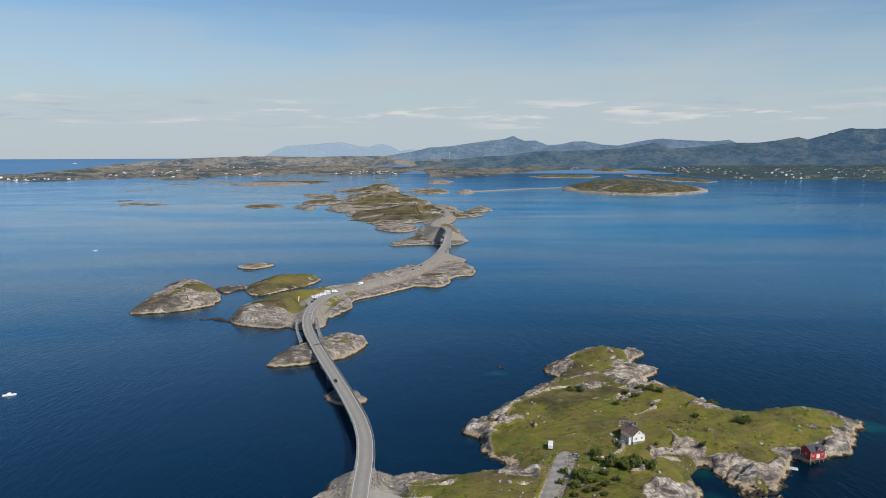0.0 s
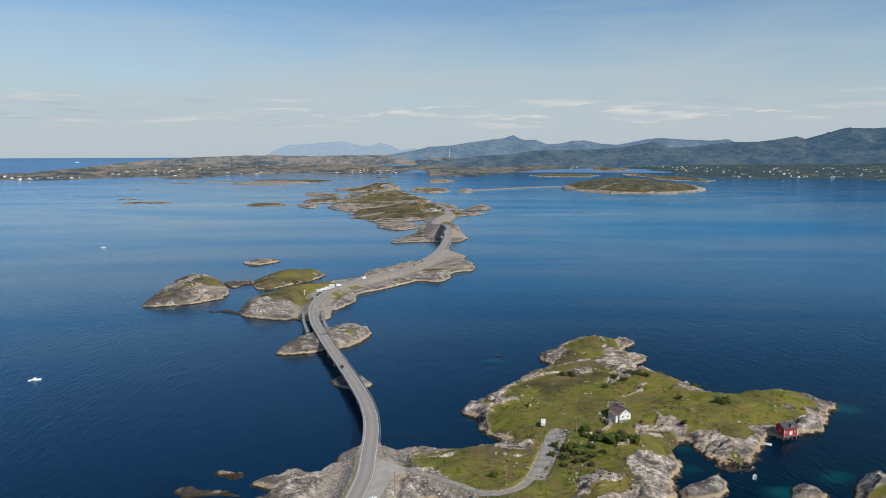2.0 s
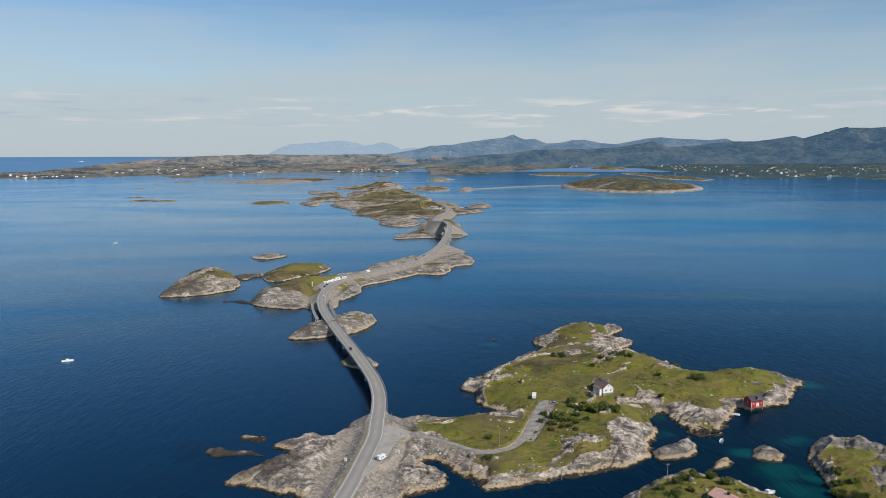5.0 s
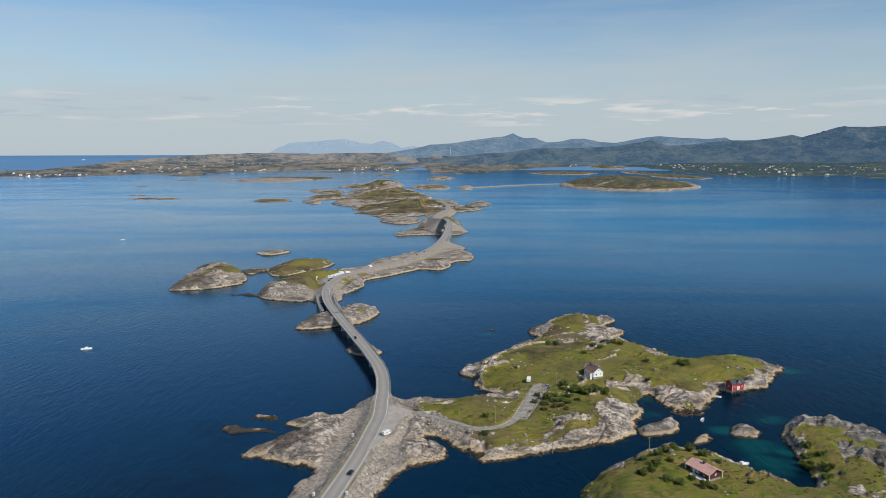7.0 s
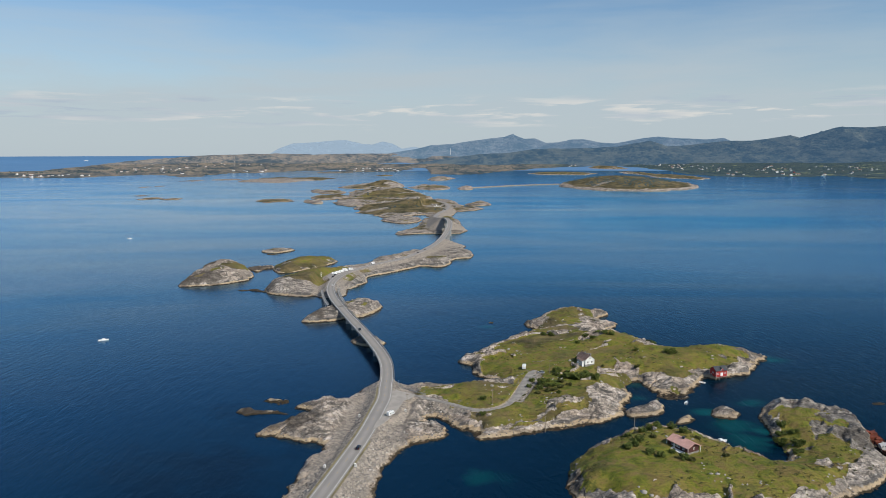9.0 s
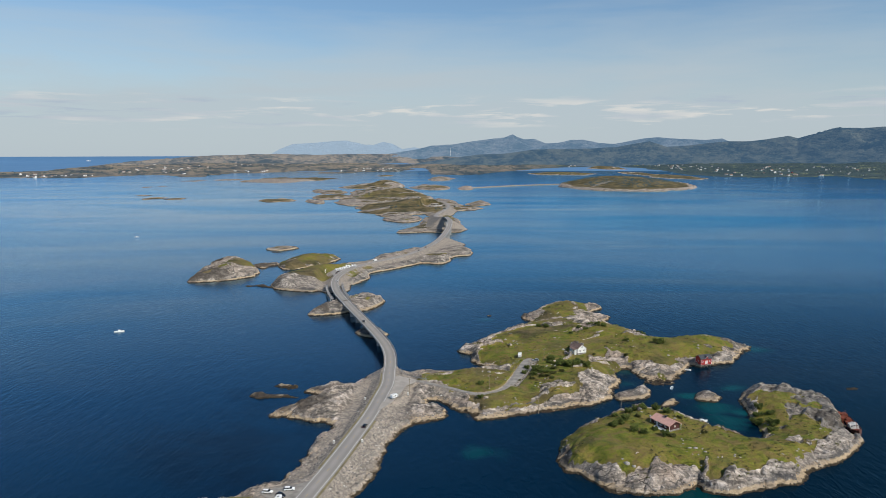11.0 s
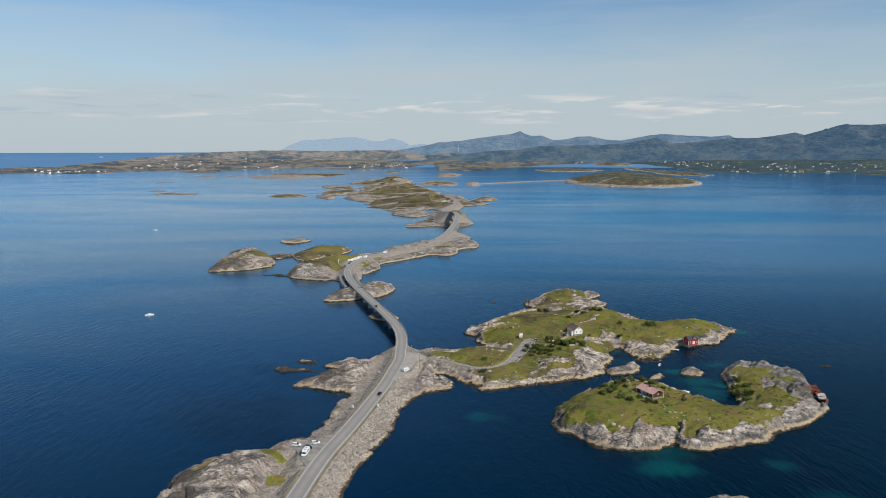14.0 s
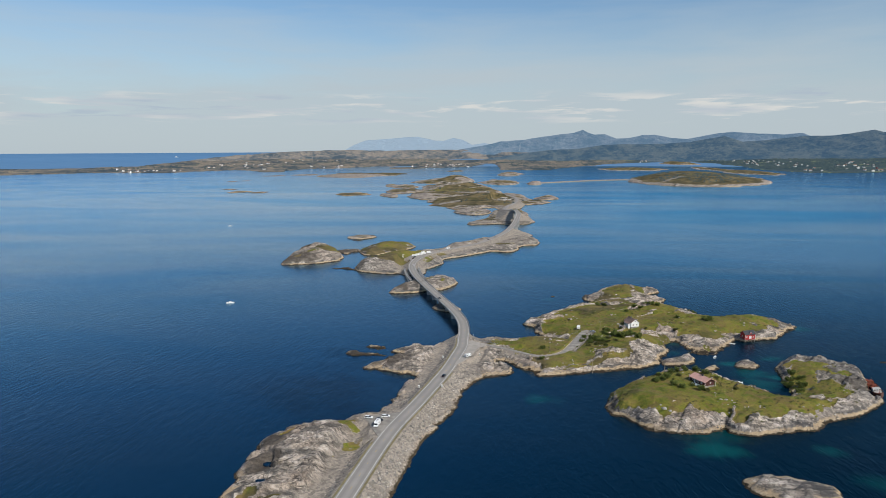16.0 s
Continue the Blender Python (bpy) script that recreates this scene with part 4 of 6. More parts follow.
# ---- ribbons: roads and their paint ----
def offset_line(line, off):
    p = np.array(line)
    t = np.gradient(p[:, :2], axis=0)
    t /= np.linalg.norm(t, axis=1)[:, None]
    q = p.copy()
    q[:, 0] += t[:, 1] * off
    q[:, 1] -= t[:, 0] * off
    return [tuple(v) for v in q]


def ribbon(name, line, left, right, thick, mat, lift=0.0, cols=9):
    """A band along a line from left to right metres off it, with its thickness below."""
    offs = np.linspace(left, right, cols)
    p = [np.array(offset_line(line, o)) for o in offs]
    verts, faces, across = [], [], []
    n = len(line)
    for k, q in enumerate(p):
        crown = 0.06 * (1 - (2 * k / (cols - 1) - 1) ** 2) if cols > 4 else 0.0
        verts += [(v[0], v[1], v[2] + lift + crown) for v in q]
        across += [k / (cols - 1)] * n
    for k in range(cols - 1):
        faces += [(k * n + i, (k + 1) * n + i, (k + 1) * n + i + 1, k * n + i + 1) for i in range(n - 1)]
    base = len(verts)
    for q in (p[0], p[-1]):
        verts += [(v[0], v[1], v[2] + lift - thick) for v in q]
        across += [0.0] * n
    for i in range(n - 1):
        faces += [(base + i, i, i + 1, base + i + 1), ((cols - 1) * n + i, base + n + i, base + n + i + 1, (cols - 1) * n + i + 1), (base + n + i, base + i, base + i + 1, base + n + i + 1)]
    for i in (0, n - 1):
        faces.append([k * n + i for k in range(cols)] + [base + n + i, base + i])
    me = bpy.data.meshes.new(name)
    me.from_pydata(verts, [], faces)
    me.attributes.new("across", "FLOAT", "POINT").data.foreach_set("value", np.array(across, np.float32))
    me.materials.append(mat)
    me.update()
    return new(name, me)


def under(ob, parent, label=""):
    ob.parent = parent
    return tagged(ob, label)


road = tagged(ribbon("road", ROAD, -4.1, 4.1, 0.35, ASPHALT), "grey worn asphalt two-lane road with white edge lines", "road", kind="structure")
for side in (-3.35, 3.35):
    under(ribbon("edge_line", stretch_of(ROAD, -100, 1500), side - 0.15, side + 0.15, 0.02, LINE_WHITE, 0.035, 2), road, "worn white edge line")
lane = tagged(ribbon("road", LANE, -1.6, 1.6, 0.3, GRAVEL), "narrow pale gravel lane across the turf", "road", kind="structure")

tagged(ribbon("pavement", [(x, y, z + 0.05) for x, y, z in smooth_line([(36, 243, 6.1), (42, 256, 6.5), (47, 270, 7.0), (52, 284, 7.4)], 2.5)], -2.3, 2.0, 0.5, GRAVEL), "wide gravel standing beside the lane", "gravel standing", kind="structure")
for off, y0, y1 in ((-5.2, -90, 82), (-5.2, 126, 266), (4.3, -90, 190)):
    tagged(ribbon("verge", stretch_of(ROAD, y0, y1), off, off + 0.9, 0.3, DRY_GRASS, -0.06, 3), "strip of dry grass along the asphalt edge", "verge", kind="structure")

# ---- building blocks for things ----
def part(name, bm, mat, parent=None, label="", smooth=False, at=None):
    me = bpy.data.meshes.new(name)
    bmesh.ops.recalc_face_normals(bm, faces=bm.faces)
    bm.to_mesh(me)
    bm.free()
    if smooth:
        me.polygons.foreach_set("use_smooth", np.full(len(me.polygons), True))
    me.materials.append(mat)
    ob = new(name, me)
    if parent is not None:
        ob.parent = parent
    if at is not None:
        ob.matrix_basis = at
    return tagged(ob, label)


def thing(name, label, category, group="", at=None):
    ob = tagged(new(name), label, category, group)
    if at is not None:
        ob.matrix_basis = at
    return ob


def box(bm, x0, y0, z0, x1, y1, z1, bevel=0.0):
    m = Matrix.Translation(((x0 + x1) / 2, (y0 + y1) / 2, (z0 + z1) / 2)) @ Matrix.Diagonal((x1 - x0, y1 - y0, z1 - z0, 1))
    made = bmesh.ops.create_cube(bm, size=1, matrix=m)["verts"]
    if bevel:
        edges = list({e for v in made for e in v.link_edges})
        bmesh.ops.bevel(bm, geom=edges, offset=bevel, segments=2, affect="EDGES", profile=0.6)
    return bm


def boxed(*args, bevel=0.0):
    return box(bmesh.new(), *args, bevel=bevel)


def prism(points, y0, y1, bevel=0.0):
    """An outline of x, z points, drawn out from y0 to y1."""
    bm = bmesh.new()
    a = [bm.verts.new((x, y0, z)) for x, z in points]
    b = [bm.verts.new((x, y1, z)) for x, z in points]
    bm.faces.new(a)
    bm.faces.new(b[::-1])
    for i in range(len(a)):
        j = (i + 1) % len(a)
        bm.faces.new((a[i], b[i], b[j], a[j]))
    if bevel:
        bmesh.ops.bevel(bm, geom=list(bm.edges), offset=bevel, segments=2, affect="EDGES", profile=0.6)
    return bm


def slab(points, thick):
    """A plate from four or more corners, thickened downward."""
    bm = bmesh.new()
    a = [bm.verts.new(p) for p in points]
    b = [bm.verts.new((p[0], p[1], p[2] - thick)) for p in points]
    bm.faces.new(a)
    bm.faces.new(b[::-1])
    for i in range(len(a)):
        j = (i + 1) % len(a)
        bm.faces.new((a[i], b[i], b[j], a[j]))
    return bm


def rod(bm, p, q, r0, r1=None, sides=8):
    p, q = Vector(p), Vector(q)
    m = Matrix.Translation((p + q) / 2) @ (q - p).to_track_quat("Z", "Y").to_matrix().to_4x4()
    bmesh.ops.create_cone(bm, cap_ends=True, segments=sides, radius1=r0, radius2=r0 if r1 is None else r1, depth=(q - p).length, matrix=m)
    return bm


def lump(bm, centre, size, rnd, sub=1, rough=0.25):
    made = bmesh.ops.create_icosphere(bm, subdivisions=sub, radius=1)["verts"]
    turn = Euler((rnd.uniform(0, 6), rnd.uniform(0, 6), rnd.uniform(0, 6))).to_matrix()
    for v in made:
        v.co = Vector(centre) + Vector([c * s for c, s in zip((turn @ v.co) * (1 + rnd.uniform(-rough, rough)), size)])
    return bm


# paints and surfaces of the things
WHITE = plain("white_painted_boards", (0.78, 0.78, 0.75), 0.6, wear=0.12, size=0.6)
OFFWHITE = plain("white_vehicle_paint", (0.80, 0.80, 0.78), 0.3, wear=0.06, size=0.5, Coat_Weight=0.4)
BLACK = plain("black_vehicle_paint", (0.015, 0.016, 0.02), 0.25, wear=0.15, size=0.5, Coat_Weight=0.6)
SILVER = plain("silver_vehicle_paint", (0.50, 0.51, 0.52), 0.3, 0.6, wear=0.08, size=0.5)
GLASS = plain("dark_window_glass", (0.012, 0.016, 0.02), 0.08, wear=0.1)
RUBBER = plain("tyre_rubber", (0.02, 0.02, 0.02), 0.8, wear=0.2)
RIM = plain("alloy_rim", (0.45, 0.45, 0.46), 0.35, 0.9)
LAMP = plain("lamp_lens", (0.7, 0.7, 0.68), 0.15)
LAMP_RED = plain("rear_lamp_lens", (0.35, 0.02, 0.015), 0.2)
GREY_TRIM = plain("grey_plastic_trim", (0.08, 0.08, 0.085), 0.6)
TILE_BROWN = plain("brown_roof_tiles", (0.25, 0.165, 0.13), 0.8, wear=0.35, size=0.7, bump=0.4)
TILE_PINK = plain("faded_pink_roof", (0.62, 0.36, 0.30), 0.75, wear=0.15, size=0.5, bump=0.2)
SLATE = plain("dark_slate_roof", (0.045, 0.05, 0.06), 0.65, wear=0.3, size=0.8)
RED_WOOD = plain("red_painted_boards", (0.42, 0.03, 0.025), 0.7, wear=0.25, size=0.6)
BROWN_WOOD = plain("brown_stained_boards", (0.075, 0.022, 0.018), 0.75, wear=0.3, size=0.6)
GREY_WOOD = plain("weathered_grey_timber", (0.26, 0.24, 0.21), 0.85, wear=0.35, size=1.0, bump=0.3)
POLE_WOOD = plain("tarred_pole_timber", (0.30, 0.24, 0.17), 0.85, wear=0.3, size=0.8)
PALE_STONE = plain("pale_lichened_stone", (0.40, 0.37, 0.33), 0.9, wear=0.4, size=0.5, bump=0.4)
STONE = plain("stone_masonry", (0.28, 0.265, 0.24), 0.9, wear=0.4, size=0.5, bump=0.5)
RUST = plain("rusted_red_steel", (0.27, 0.065, 0.03), 0.85, wear=0.55, size=0.35, bump=0.5)
DARK_HULL = plain("dark_rusty_hull", (0.12, 0.045, 0.03), 0.8, wear=0.55, size=0.25, bump=0.4)
WORN_WHITE = plain("peeling_white_paint", (0.62, 0.60, 0.56), 0.7, wear=0.4, size=0.6)
BLUE_GREY = plain("grey_canvas", (0.3, 0.32, 0.35), 0.8)


def leaf_material(name, dark, light):
    m, add, pos = material(name)
    info = add("ShaderNodeNewGeometry")
    c = mix(add, ramp(add, info.outputs["Random Per Island"], [(0.1, 0.0), (0.9, 1.0)]), dark, light)
    c = mix(add, ramp(add, noise_tex(add, pos, 0.5, 3.0), [(0.4, 0.4), (0.65, 0.0)]), c, tuple(0.5 * v for v in dark))
    finish(add, c, 0.75, Specular_IOR_Level=0.3)
    return m


LEAF = leaf_material("willow_leaves", (0.055, 0.085, 0.015), (0.15, 0.175, 0.032))
# blue emission on the crowns paints the haze in front of them
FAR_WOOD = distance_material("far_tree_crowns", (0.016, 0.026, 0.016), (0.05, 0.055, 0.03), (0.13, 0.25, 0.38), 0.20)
LEAF_PALE = leaf_material("heath_leaves", (0.05, 0.06, 0.014), (0.13, 0.125, 0.035))
BARK = plain("grey_bark", (0.12, 0.10, 0.08), 0.9)


def boulder_material():
    m, add, pos = material("quarried_boulders")
    r = add("ShaderNodeNewGeometry").outputs["Random Per Island"]
    n = noise_tex(add, pos, 1.2, 4.0, 0.65)
    c = ramp(add, r, [(0.0, (0.11, 0.104, 0.096)), (0.4, (0.24, 0.22, 0.195)), (0.75, (0.35, 0.30, 0.25)), (0.95, (0.46, 0.42, 0.365)), (1.0, (0.62, 0.58, 0.52))])
    c = mix(add, ramp(add, n, [(0.35, 0.6), (0.6, 0.0)]), c, (0.09, 0.085, 0.08))
    z = add("ShaderNodeSeparateXYZ", {0: pos}).outputs["Z"]
    c = mix(add, ramp(add, math_node(add, "DIVIDE", z, 3.0), [(0.2, 1.0), (0.6, 0.0)]), c, (0.075, 0.052, 0.028))
    finish(add, c, 0.9, n, 0.0, 0.6, 0.1)
    return m


BOULDER = boulder_material()


# ---- the bridges ----
def along(line):
    """Length along a line at each of its points."""
    p = np.array(line)
    return np.concatenate([[0], np.cumsum(np.linalg.norm(np.diff(p, axis=0), axis=1))])


def at_length(line, s):
    p, l = np.array(line), along(line)
    q = np.array([np.interp(s, l, p[:, k]) for k in range(3)])
    e = np.array([np.interp(min(s + 1, l[-1]), l, p[:, k]) - np.interp(max(s - 1, 0), l, p[:, k]) for k in range(3)])
    return q, math.atan2(e[1], e[0])


POST = {}


def rail(name, label, line, off, parent, spacing=4.0, high=1.05, mat=None):
    """A steel rail on posts along a line."""
    mat = mat or GALVANISED
    edge = offset_line(line, off)
    body = thing(name, label, "guard rail") if parent is None else None
    owner = body or parent
    for level in (high, high * 0.55):
        band = ribbon("rail_beam", [(x, y, z + level) for x, y, z in edge], -0.05, 0.05, 0.16, mat, 0, 2)
        under(band, owner)
    key = round(high, 2)
    if key not in POST:
        POST[key] = boxed(-0.06, -0.06, -0.3, 0.06, 0.06, high)
        me = bpy.data.meshes.new("rail_post")
        POST[key].to_mesh(me)
        POST[key].free()
        me.materials.append(mat)
        POST[key] = me
    total = along(edge)[-1]
    for i in range(int(total / spacing) + 1):
        q, a = at_length(edge, i * spacing)
        ob = new("rail_post", POST[key])
        ob.matrix_basis = pose(q[0], q[1], q[2], 0, 0, math.degrees(a))
        ob.parent = owner
    return owner


def pier_mesh(bm, q, a, top, bottom, wide, thick):
    m = Matrix.Translation((q[0], q[1], 0)) @ Matrix.Rotation(a, 4, "Z")
    b2 = bmesh.new()
    box(b2, -thick / 2, -wide / 2, bottom, thick / 2, wide / 2, top, 0.18)
    box(b2, -thick * 0.9, -wide * 0.62, top - 0.9, thick * 0.9, wide * 0.62, top, 0.1)
    b2.transform(m)
    me = bpy.data.meshes.new("tmp")
    b2.to_mesh(me)
    b2.free()
    bm.from_mesh(me)
    bpy.data.meshes.remove(me)
    return bm


def make_bridge(label, y0, y1, piers, depth, wide, deep_at_piers=0.0):
    line = stretch_of(ROAD, y0, y1)
    bridge = thing("road_bridge", label, "bridge")
    low = [(x, y, z - 0.36) for x, y, z in line]
    under(ribbon("deck", low, -4.45, 4.45, 0.35, CONCRETE, 0, 2), bridge, "grey concrete deck slab")
    under(ribbon("girder", [(x, y, z - 0.36) for x, y, z in low], -wide / 2, wide / 2, depth, CONCRETE, 0, 2), bridge, "grey concrete box girder")
    for side in (-4.45, 4.15):
        under(ribbon("edge_beam", [(x, y, z + 0.55) for x, y, z in low], side, side + 0.3, 0.75, CONCRETE, 0, 2), bridge, "pale concrete edge beam")
    for off in (-4.3, 4.3):
        rail("guard_rail", "galvanised steel guard rail on the bridge edge", [(x, y, z + 0.1) for x, y, z in line], off, bridge, 4.0, 0.95)
    total = along(line)[-1]
    for s in piers:
        q, a = at_length(line, s * total)
        foot = min(ground_z(q[0], q[1]) - 1.0, 0.0) if ground_z(q[0], q[1]) <= 0.3 else ground_z(q[0], q[1]) - 1.0
        bm = pier_mesh(bmesh.new(), q, a, q[2] - 0.7 - depth + 0.02, min(foot, q[2] - depth - 1.6) - (2.0 if foot <= 0 else 0), wide * 0.9, 1.3)
        part("pier", bm, CONCRETE, bridge, "grey concrete pier")
    for s in (0.0, 1.0):
        q, a = at_length(line, s * total)
        bm = boxed(-2.2, -4.9, -7.5, 2.2, 4.9, -0.75, bevel=0.1)
        part("abutment", bm, CONCRETE, bridge, "grey concrete abutment", at=pose(q[0], q[1], q[2], 0, 0, math.degrees(a)))
    return bridge


make_bridge("long low curving concrete road bridge on piers", 274, 556, (0.085, 0.17, 0.255, 0.34, 0.43, 0.52, 0.6, 0.69, 0.78, 0.87, 0.95), 1.5, 5.2)
make_bridge("humped far concrete road bridge over a sound", 926, 1172, (0.12, 0.30, 0.58, 0.80), 2.6, 6.0)

rail("guard_rail", "curved galvanised guard rail round the lay-by", smooth_line([(-32.6, 272, 6.95), (-31.5, 265, 6.75), (-28, 258.5, 6.65), (-22, 254, 6.5), (-15, 250, 6.3)], 1.5), 0.0, None, 3.0, 0.9)

# anglers' walkways beside the bridge
for off, y0, y1 in ((-8.6, 492, 566), (8.0, 500, 572)):
    line = [(x, y, z - 1.6) for x, y, z in offset_line(stretch_of(ROAD, y0, y1), off)]
    deck = tagged(ribbon("footbridge", line, -1.1, 1.1, 0.3, CONCRETE, 0, 2), "narrow curved walkway with steel rails beside the bridge", "footbridge", "walkways beside the bridge")
    for o in (-1.0, 1.0):
        rail("hand_rail", "", line, o, deck, 3.0, 1.1)
    total = along(line)[-1]
    for s in (0.04, 0.2, 0.36, 0.52, 0.68, 0.84, 0.97):
        q, a = at_length(line, s * total)
        g = ground_z(q[0], q[1])
        part("column", rod(bmesh.new(), (q[0], q[1], min(g, 0) - 2 if g < 0.5 else g - 1), (q[0], q[1], q[2] - 0.28), 0.35, sides=10), CONCRETE, deck)

# centre dashes
dash = bpy.data.meshes.new("centre_dash")
bm = boxed(-1.5, -0.07, 0, 1.5, 0.07, 0.03)
bm.to_mesh(dash)
bm.free()
dash.materials.append(LINE_YELLOW)
for i in range(100):
    q, a = at_length(ROAD, 70 + i * 12.0)
    ob = new("centre_dash", dash)
    ob.matrix_basis = pose(q[0], q[1], q[2] + 0.055, 0, 0, math.degrees(a))
    ob.parent = road

# lay-by and parking aprons
apron = slab([(-38, 266, 6.78), (-34.5, 262, 6.72), (-31, 256, 6.66), (-25, 252.5, 6.55), (-21, 250.5, 6.42), (-22.5, 245.5, 6.42), (-27, 240, 6.55), (-29, 228, 6.52), (-33, 213, 6.45), (-39, 200, 6.38), (-42, 196, 6.32), (-42.3, 205, 6.36), (-39, 226, 6.5), (-37.6, 245, 6.72)], 0.5)
tagged(part("pavement", apron, PACKED), "pale gravel lay-by beside the road", "lay-by", kind="structure")
apron = slab([(-61.5, 104, 6.14), (-65.5, 86, 6.14), (-69.5, 93, 6.13), (-72.5, 99, 6.12), (-75, 105, 6.12), (-79, 108, 6.12), (-78.5, 111, 6.12), (-71, 113.5, 6.13), (-65, 116, 6.14), (-58, 121, 6.14)], 0.3)
tagged(part("pavement", apron, GRAVEL), "grey gravel parking place beside the road", "parking place", kind="structure")
apron = slab([(-133, 606, 7.0), (-141, 632, 7.0), (-141, 654, 7.0), (-132, 681, 7.0), (-117, 693, 7.0), (-113, 685, 6.98), (-123, 664, 6.98), (-129, 635, 6.98), (-131, 612, 6.98)], 0.3)
tagged(part("pavement", apron, ASPHALT), "grey parking strip on the island", "parking place", kind="structure")


# ---- vehicles ----
def wheels(parent, xs, half, r):
    for x in xs:
        for s in (-1, 1):
            hub = part("wheel", rod(bmesh.new(), (0, -0.11, 0), (0, 0.11, 0), r, sides=16), RUBBER, parent, at=pose(x, s * half, r))
            part("rim", rod(bmesh.new(), (0, 0.06 * s, 0), (0, 0.13 * s, 0), r * 0.62, sides=12), RIM, hub)


def make_car(paint, label, group="", estate=False):
    car = thing("car", label, "car", group)
    back = 2.1 if estate else 1.75
    body = prism([(-2.2, 0.32), (2.15, 0.32), (2.2, 0.55), (2.1, 0.78), (1.15, 0.95), (-1.9, 1.0), (-2.2, 0.85)], -0.86, 0.86, 0.08)
    shell = part("body", body, paint, car, smooth=False)
    top = bmesh.new()
    lower, upper = [(-back, -0.8, 0.96), (1.1, -0.8, 0.93), (1.1, 0.8, 0.93), (-back, 0.8, 0.96)], [(-back + 0.45, -0.64, 1.43), (0.3, -0.64, 1.45), (0.3, 0.64, 1.45), (-back + 0.45, 0.64, 1.43)]
    a, b = [top.verts.new(p) for p in lower], [top.verts.new(p) for p in upper]
    top.faces.new(a[::-1])
    top.faces.new(b)
    for i in range(4):
        top.faces.new((a[i], a[(i + 1) % 4], b[(i + 1) % 4], b[i]))
    part("windows", top, GLASS, car, "dark glazed cabin")
    roof = boxed(-back + 0.35, -0.67, 1.42, 0.36, 0.67, 1.49, bevel=0.03)
    part("roof", roof, paint, car)
    for x, s in ((2.12, 1), (2.12, -1)):
        part("headlight", boxed(x - 0.06, s * 0.62 - 0.16, 0.6, x + 0.07, s * 0.62 + 0.16, 0.74, bevel=0.02), LAMP, shell)
        part("rear_light", boxed(-2.23, s * 0.66 - 0.12, 0.66, -2.14, s * 0.66 + 0.12, 0.84, bevel=0.02), LAMP_RED, shell)
    wheels(car, (-1.35, 1.35), 0.78, 0.32)
    return car


def make_motorhome(label, group=""):
    van = thing("motorhome", label, "motorhome", group)
    box_body = prism([(-3.3, 0.55), (1.2, 0.55), (1.2, 1.9), (2.3, 2.05), (2.35, 2.45), (1.7, 2.9), (-3.2, 2.95), (-3.35, 2.6)], -1.12, 1.12, 0.08)
    body = part("body", box_body, OFFWHITE, van)
    cab = prism([(1.1, 0.45), (3.35, 0.45), (3.4, 0.85), (3.2, 1.1), (2.5, 1.25), (1.95, 1.98), (1.1, 1.98)], -1.0, 1.0, 0.06)
    part("cab", cab, OFFWHITE, van)
    glass = bmesh.new()
    v = [glass.verts.new(p) for p in ((2.53, -0.86, 1.28), (2.53, 0.86, 1.28), (2.02, 0.8, 1.93), (2.02, -0.8, 1.93), (2.58, -0.86, 1.3), (2.58, 0.86, 1.3), (2.07, 0.8, 1.95), (2.07, -0.8, 1.95))]
    for f in ((4, 5, 6, 7), (0, 3, 2, 1), (0, 1, 5, 4), (1, 2, 6, 5), (2, 3, 7, 6), (3, 0, 4, 7)):
        glass.faces.new([v[i] for i in f])
    part("windscreen", glass, GLASS, van)
    for s in (-1, 1):
        for x in (-2.2, -0.6):
            part("window", boxed(x, s * 1.12 - 0.03, 1.55, x + 1.0, s * 1.12 + 0.03, 2.1, bevel=0.02), GLASS, body)
        part("side_window", boxed(1.4, s * 1.0 - 0.03, 1.25, 2.2, s * 1.0 + 0.03, 1.75, bevel=0.02), GLASS, van)
        part("stripe", boxed(-3.1, s * 1.125 - 0.01, 1.1, 1.1, s * 1.125 + 0.01, 1.24), BLUE_GREY, body)
    part("roof_hatch", boxed(-1.6, -0.4, 2.93, -0.8, 0.4, 3.05, bevel=0.03), GREY_TRIM, body)
    part("skylight", boxed(0.4, -0.3, 2.91, 1.0, 0.3, 3.0, bevel=0.03), GLASS, body)
    wheels(van, (-2.0, 2.4), 0.92, 0.36)
    van.scale = (0.88, 0.92, 0.92)
    return van


def place_on_road(ob, y, off, flip=False):
    line = ROAD
    k = min(range(len(line)), key=lambda i: abs(line[i][1] - y))
    s = along(line)[k]
    q, a = at_length(line, s)
    n = (math.sin(a) * off, -math.cos(a) * off)
    ob.matrix_basis = pose(q[0] + n[0], q[1] + n[1], q[2] + 0.05, 0, 0, math.degrees(a) + (180 if flip else 0))


black_car = make_car(BLACK, "black car driving along the asphalt causeway", "cars on the road")
place_on_road(black_car, 178, 1.7)
second = copy_thing(black_car, pose(0, 0, 0))
tagged(second, "black car driving on the curved concrete bridge")
place_on_road(second, 392, -1.7, True)
white_car = make_car(OFFWHITE, "white estate car parked on the gravel", "parked cars", True)
white_car.matrix_basis = pose(-67, 111, 6.16, 0, 0, 8)
copy_thing(white_car, pose(-75.5, 108.5, 6.16, 0, 0, -4))
dark_parked = copy_thing(black_car, pose(-69.3, 105.8, 6.16, 0, 0, -30))
tagged(dark_parked, "black car parked beside a white motorhome", group="parked cars")
motorhome = make_motorhome("white motorhome parked on the gravel beside the road", "motorhomes")
motorhome.location, motorhome.rotation_euler = (-69.2, 99.5, 6.16), (0, 0, radians(-97))
